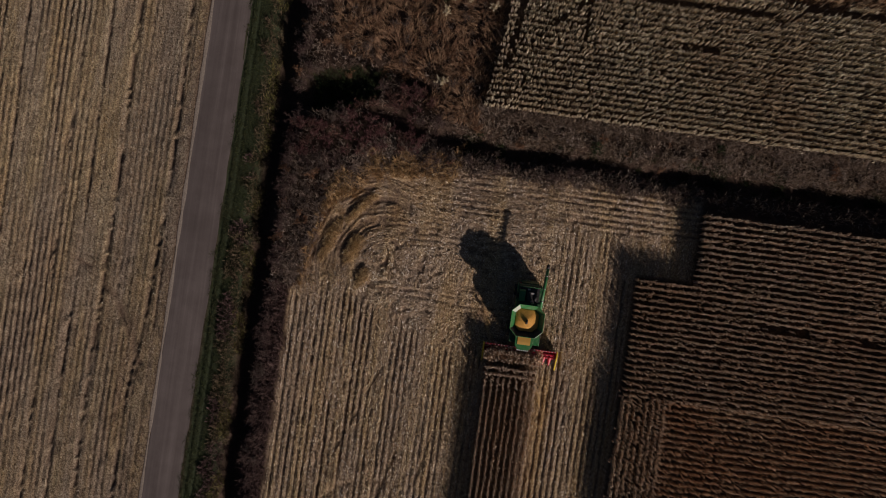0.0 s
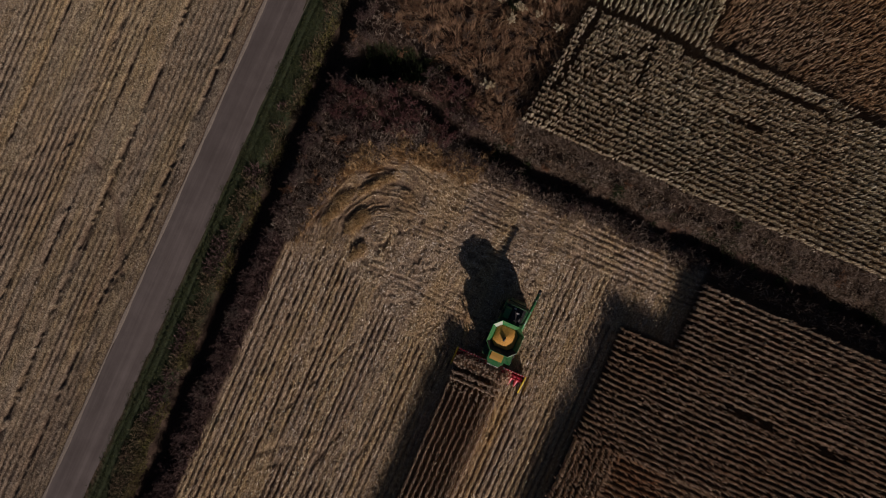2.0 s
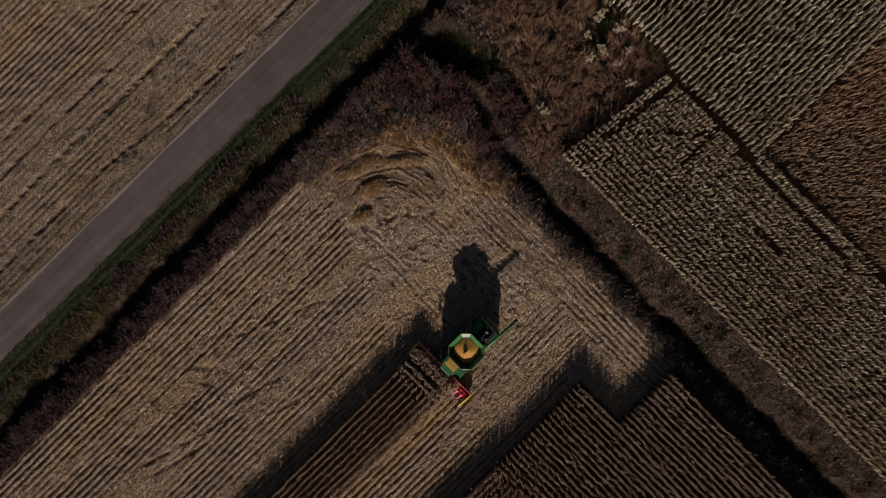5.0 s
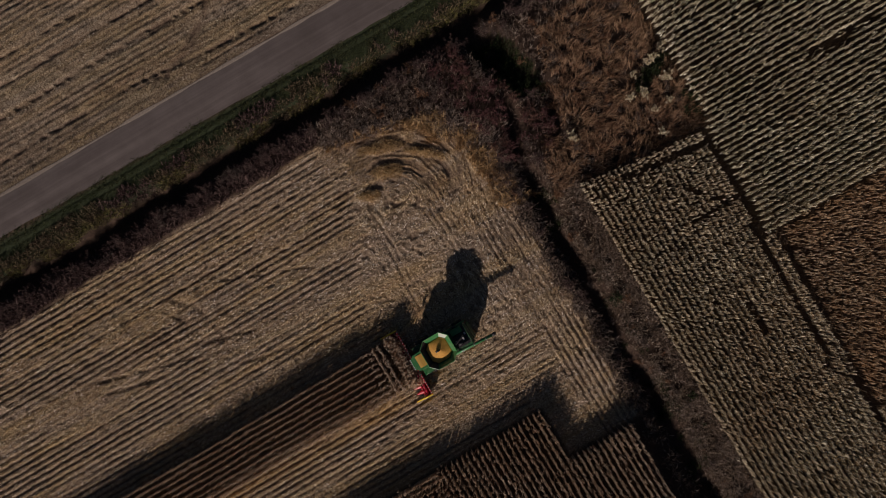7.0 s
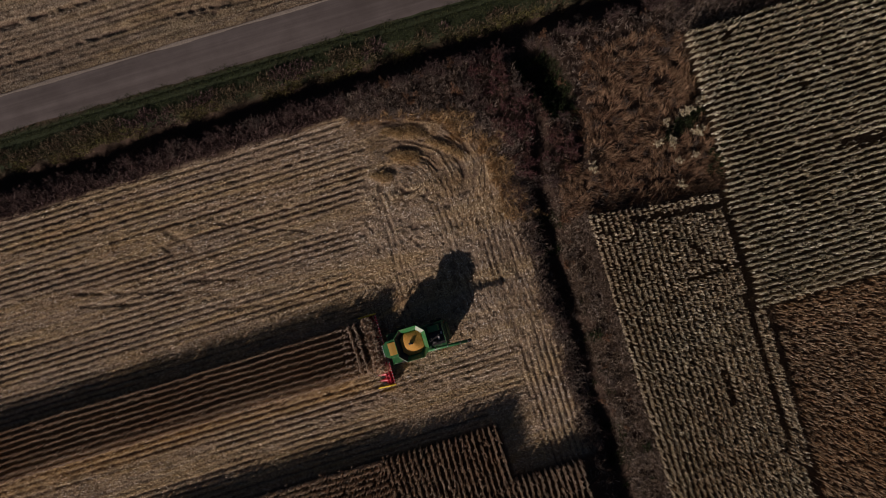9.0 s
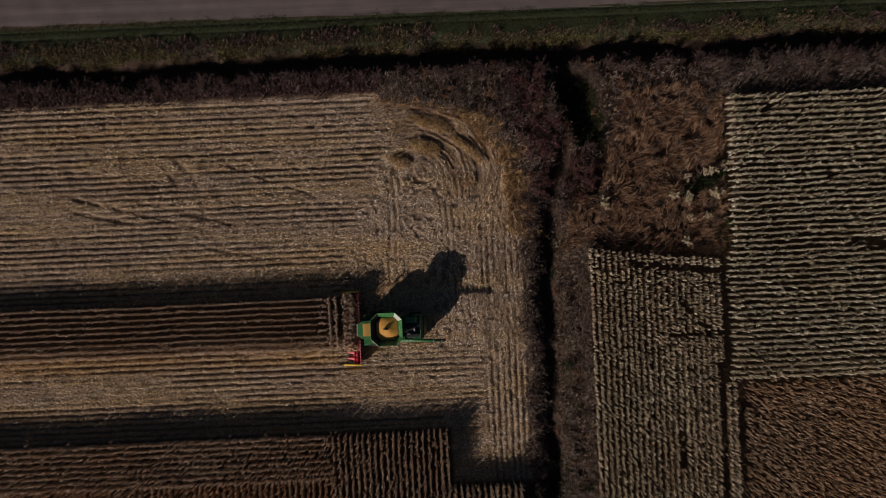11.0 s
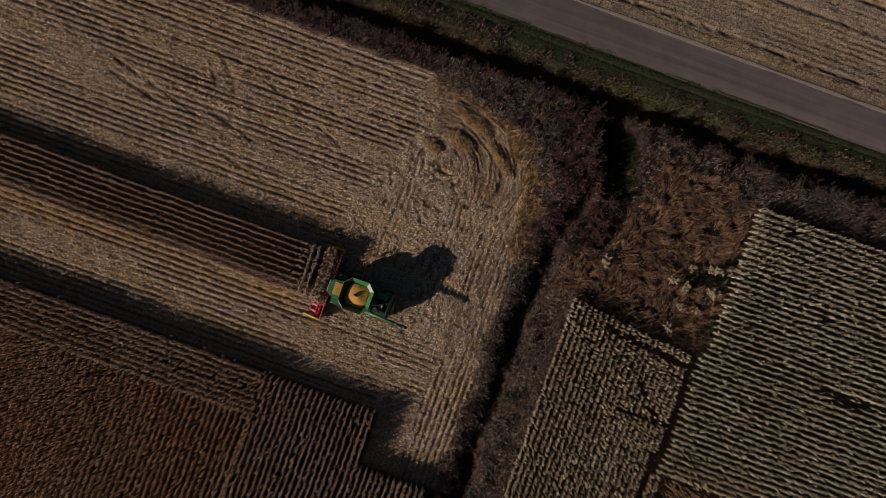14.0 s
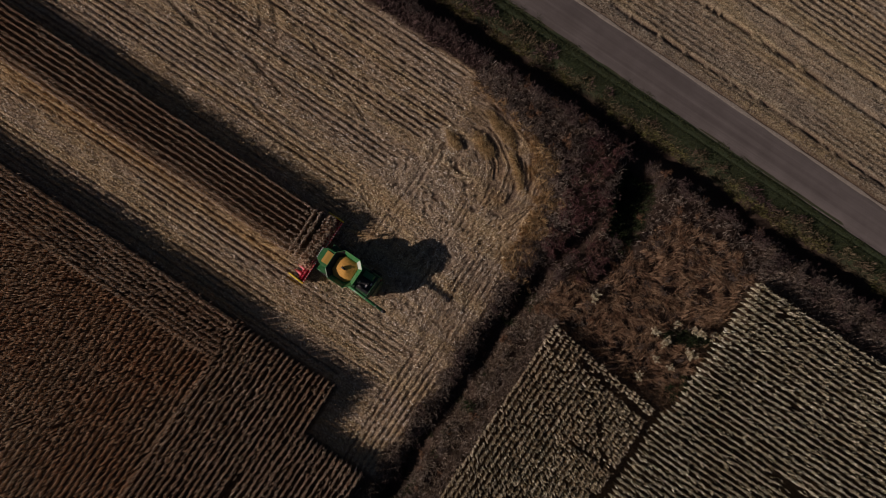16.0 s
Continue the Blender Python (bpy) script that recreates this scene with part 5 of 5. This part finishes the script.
# wheels
def wheel(x, y, radius, width):
    seg = 32
    bm = bmesh.new()
    prof = [(-0.5, 0.62), (-0.5, 0.86), (-0.42, 0.96), (-0.2, 1.0), (0.2, 1.0), (0.42, 0.96), (0.5, 0.86), (0.5, 0.62)]
    rings = [[bm.verts.new((x + w * width, y + math.cos(2 * math.pi * k / seg) * r * radius, radius + math.sin(2 * math.pi * k / seg) * r * radius)) for w, r in prof] for k in range(seg)]
    for k in range(seg):
        for m in range(len(prof)):
            f = bm.faces.new((rings[k][m], rings[k][(m + 1) % 8], rings[(k + 1) % seg][(m + 1) % 8], rings[(k + 1) % seg][m]))
            f.smooth = True
    for k in range(22):
        for side in (-1, 1):
            a = 2 * math.pi * (k + 0.5 * (side > 0)) / 22
            mt = Matrix.Translation((x + side * width * 0.22, y + math.cos(a) * radius * 1.01, radius + math.sin(a) * radius * 1.01)) @ Matrix.Rotation(a - math.pi / 2, 4, "X") @ Matrix.Rotation(side * 0.7, 4, "Z")
            bmesh.ops.create_cube(bm, size=1.0, matrix=mt @ Matrix.Diagonal((width * 0.5, 0.07, 0.07, 1)))
    bmesh.ops.recalc_face_normals(bm, faces=bm.faces[:])
    ob = part("tyre", bm, RUBBER, combine, "black lugged tyre")
    bm = bmesh.new()
    tube(bm, [(x - width * 0.42, y, radius), (x - width * 0.30, y, radius), (x + width * 0.30, y, radius), (x + width * 0.42, y, radius)], [radius * 0.62, radius * 0.5, radius * 0.5, radius * 0.62], 24)
    part("rim", bm, YELLOW_PAINT, ob, "yellow wheel rim")
    bm = bmesh.new()
    tube(bm, [(x - width * 0.46, y, radius), (x + width * 0.46, y, radius)], radius * 0.16, 12)
    part("hub", bm, YELLOW_PAINT, ob)


for sx in (-1, 1):
    wheel(sx * 1.85, 1.35, 0.95, 0.72)
    wheel(sx * 1.55, -3.55, 0.66, 0.5)
bm = bmesh.new()
tube(bm, [(-1.6, 1.35, 0.95), (1.6, 1.35, 0.95)], 0.2, 12)
part("front_axle", bm, DARK_PAINT, combine)
bm = bmesh.new()
tube(bm, [(-1.4, -3.55, 0.66), (1.4, -3.55, 0.66)], 0.14, 12)
part("rear_axle", bm, DARK_PAINT, combine)
bm = bmesh.new()
prism(bm, [(1.9, 1.15), (1.9, 1.95), (3.75, 1.15), (3.75, 0.5)], -0.72, 0.72, 0.04)
part("feeder_house", bm, DARK_PAINT, combine)

# maize header: twelve rows, snouts between them
bm = bmesh.new()
prism(bm, [(3.62, 0.35), (3.62, 1.12), (3.70, 1.14), (3.78, 0.75), (4.05, 0.42), (4.55, 0.42), (4.55, 0.35)], -4.55, 4.55, 0.015)
header = part("maize_header", bm, CRIMSON, combine, "wide red twelve-row maize header")
bm = bmesh.new()
box(bm, -4.57, 4.57, 3.55, 3.70, 1.12, 1.26, 0.03)
part("top_bar", bm, RED_PAINT, header)
for k in range(24):
    bm = bmesh.new()
    box(bm, -4.45 + 0.381 * k, -4.28 + 0.381 * k, 3.58, 3.66, 1.262, 1.285, 0.008)
    part("bar_bracket", bm, WHITE_TIP, header, "pale worn bracket")
bm = bmesh.new()
tube(bm, [(-4.4, 4.1, 0.80), (4.4, 4.1, 0.80)], 0.16, 14)
for side in (-1, 1):
    for k in range(60):
        a, x = k * 2 * math.pi / 8, side * (4.35 - k * 0.066)
        mt = Matrix.Translation((x, 4.1 + math.cos(a) * 0.22, 0.80 + math.sin(a) * 0.22)) @ Matrix.Rotation(a - math.pi / 2, 4, "X") @ Matrix.Rotation(0.4 * side, 4, "Z")
        bmesh.ops.create_cube(bm, size=1.0, matrix=mt @ Matrix.Diagonal((0.02, 0.18, 0.17, 1)))
part("cross_auger", bm, CRIMSON, header)


def hood(x, width, y0, y1, z0, z1, tip, seg=8, rings=7):
    """A rounded hood that narrows to a point ahead."""
    bm = bmesh.new()
    rows = []
    for k in range(rings):
        u = k / (rings - 1)
        w = width * (1 - u ** 1.5) * 0.5 + tip
        y, z = y0 + (y1 - y0) * u, z0 + (z1 - z0) * u ** 0.8
        h = 0.26 * (1 - 0.75 * u)
        rows.append([bm.verts.new((x + w * math.cos(math.pi * i / seg), y, z + h * math.sin(math.pi * i / seg))) for i in range(seg + 1)])
    for r0, r1 in zip(rows, rows[1:]):
        for i in range(seg):
            f = bm.faces.new((r0[i], r0[i + 1], r1[i + 1], r1[i]))
            f.smooth = True
    for r in rows[0], rows[-1]:
        bm.faces.new(r)
    bmesh.ops.recalc_face_normals(bm, faces=bm.faces[:])
    return bm


for k in range(13):
    x = -4.572 + 0.762 * k
    if 0 < k < 12:
        snout = part("snout", hood(x, 0.52, 4.35, 5.55, 0.62, 0.26, 0.03), RED_PAINT, header, "red row snout")
        part("snout_tip", hood(x, 0.07, 5.50, 5.92, 0.24, 0.14, 0.006, 6, 4), WHITE_TIP, snout, "pale worn tip")
    if k < 12:
        bm = bmesh.new()
        box(bm, x + 0.30, x + 0.46, 4.5, 5.3, 0.30, 0.44, 0.02)
        part("row_unit", bm, BLACK, header, "dark stalk rollers")
        bm = bmesh.new()
        bmesh.ops.create_uvsphere(bm, u_segments=12, v_segments=6, radius=0.24, matrix=Matrix.Translation((x + 0.381, 4.42, 0.52)) @ Matrix.Diagonal((1, 0.9, 0.7, 1)))
        part("row_hood", bm, CRIMSON, header)
for sx in (-1, 1):
    bm = bmesh.new()
    prism(bm, [(3.55, 0.3), (3.55, 1.2), (4.3, 1.15), (5.5, 0.55), (6.0, 0.16), (5.4, 0.12), (4.4, 0.2)], sx * 4.57, sx * 4.75, 0.04)
    part("end_divider", bm, YELLOW_PAINT, header, "yellow end divider")
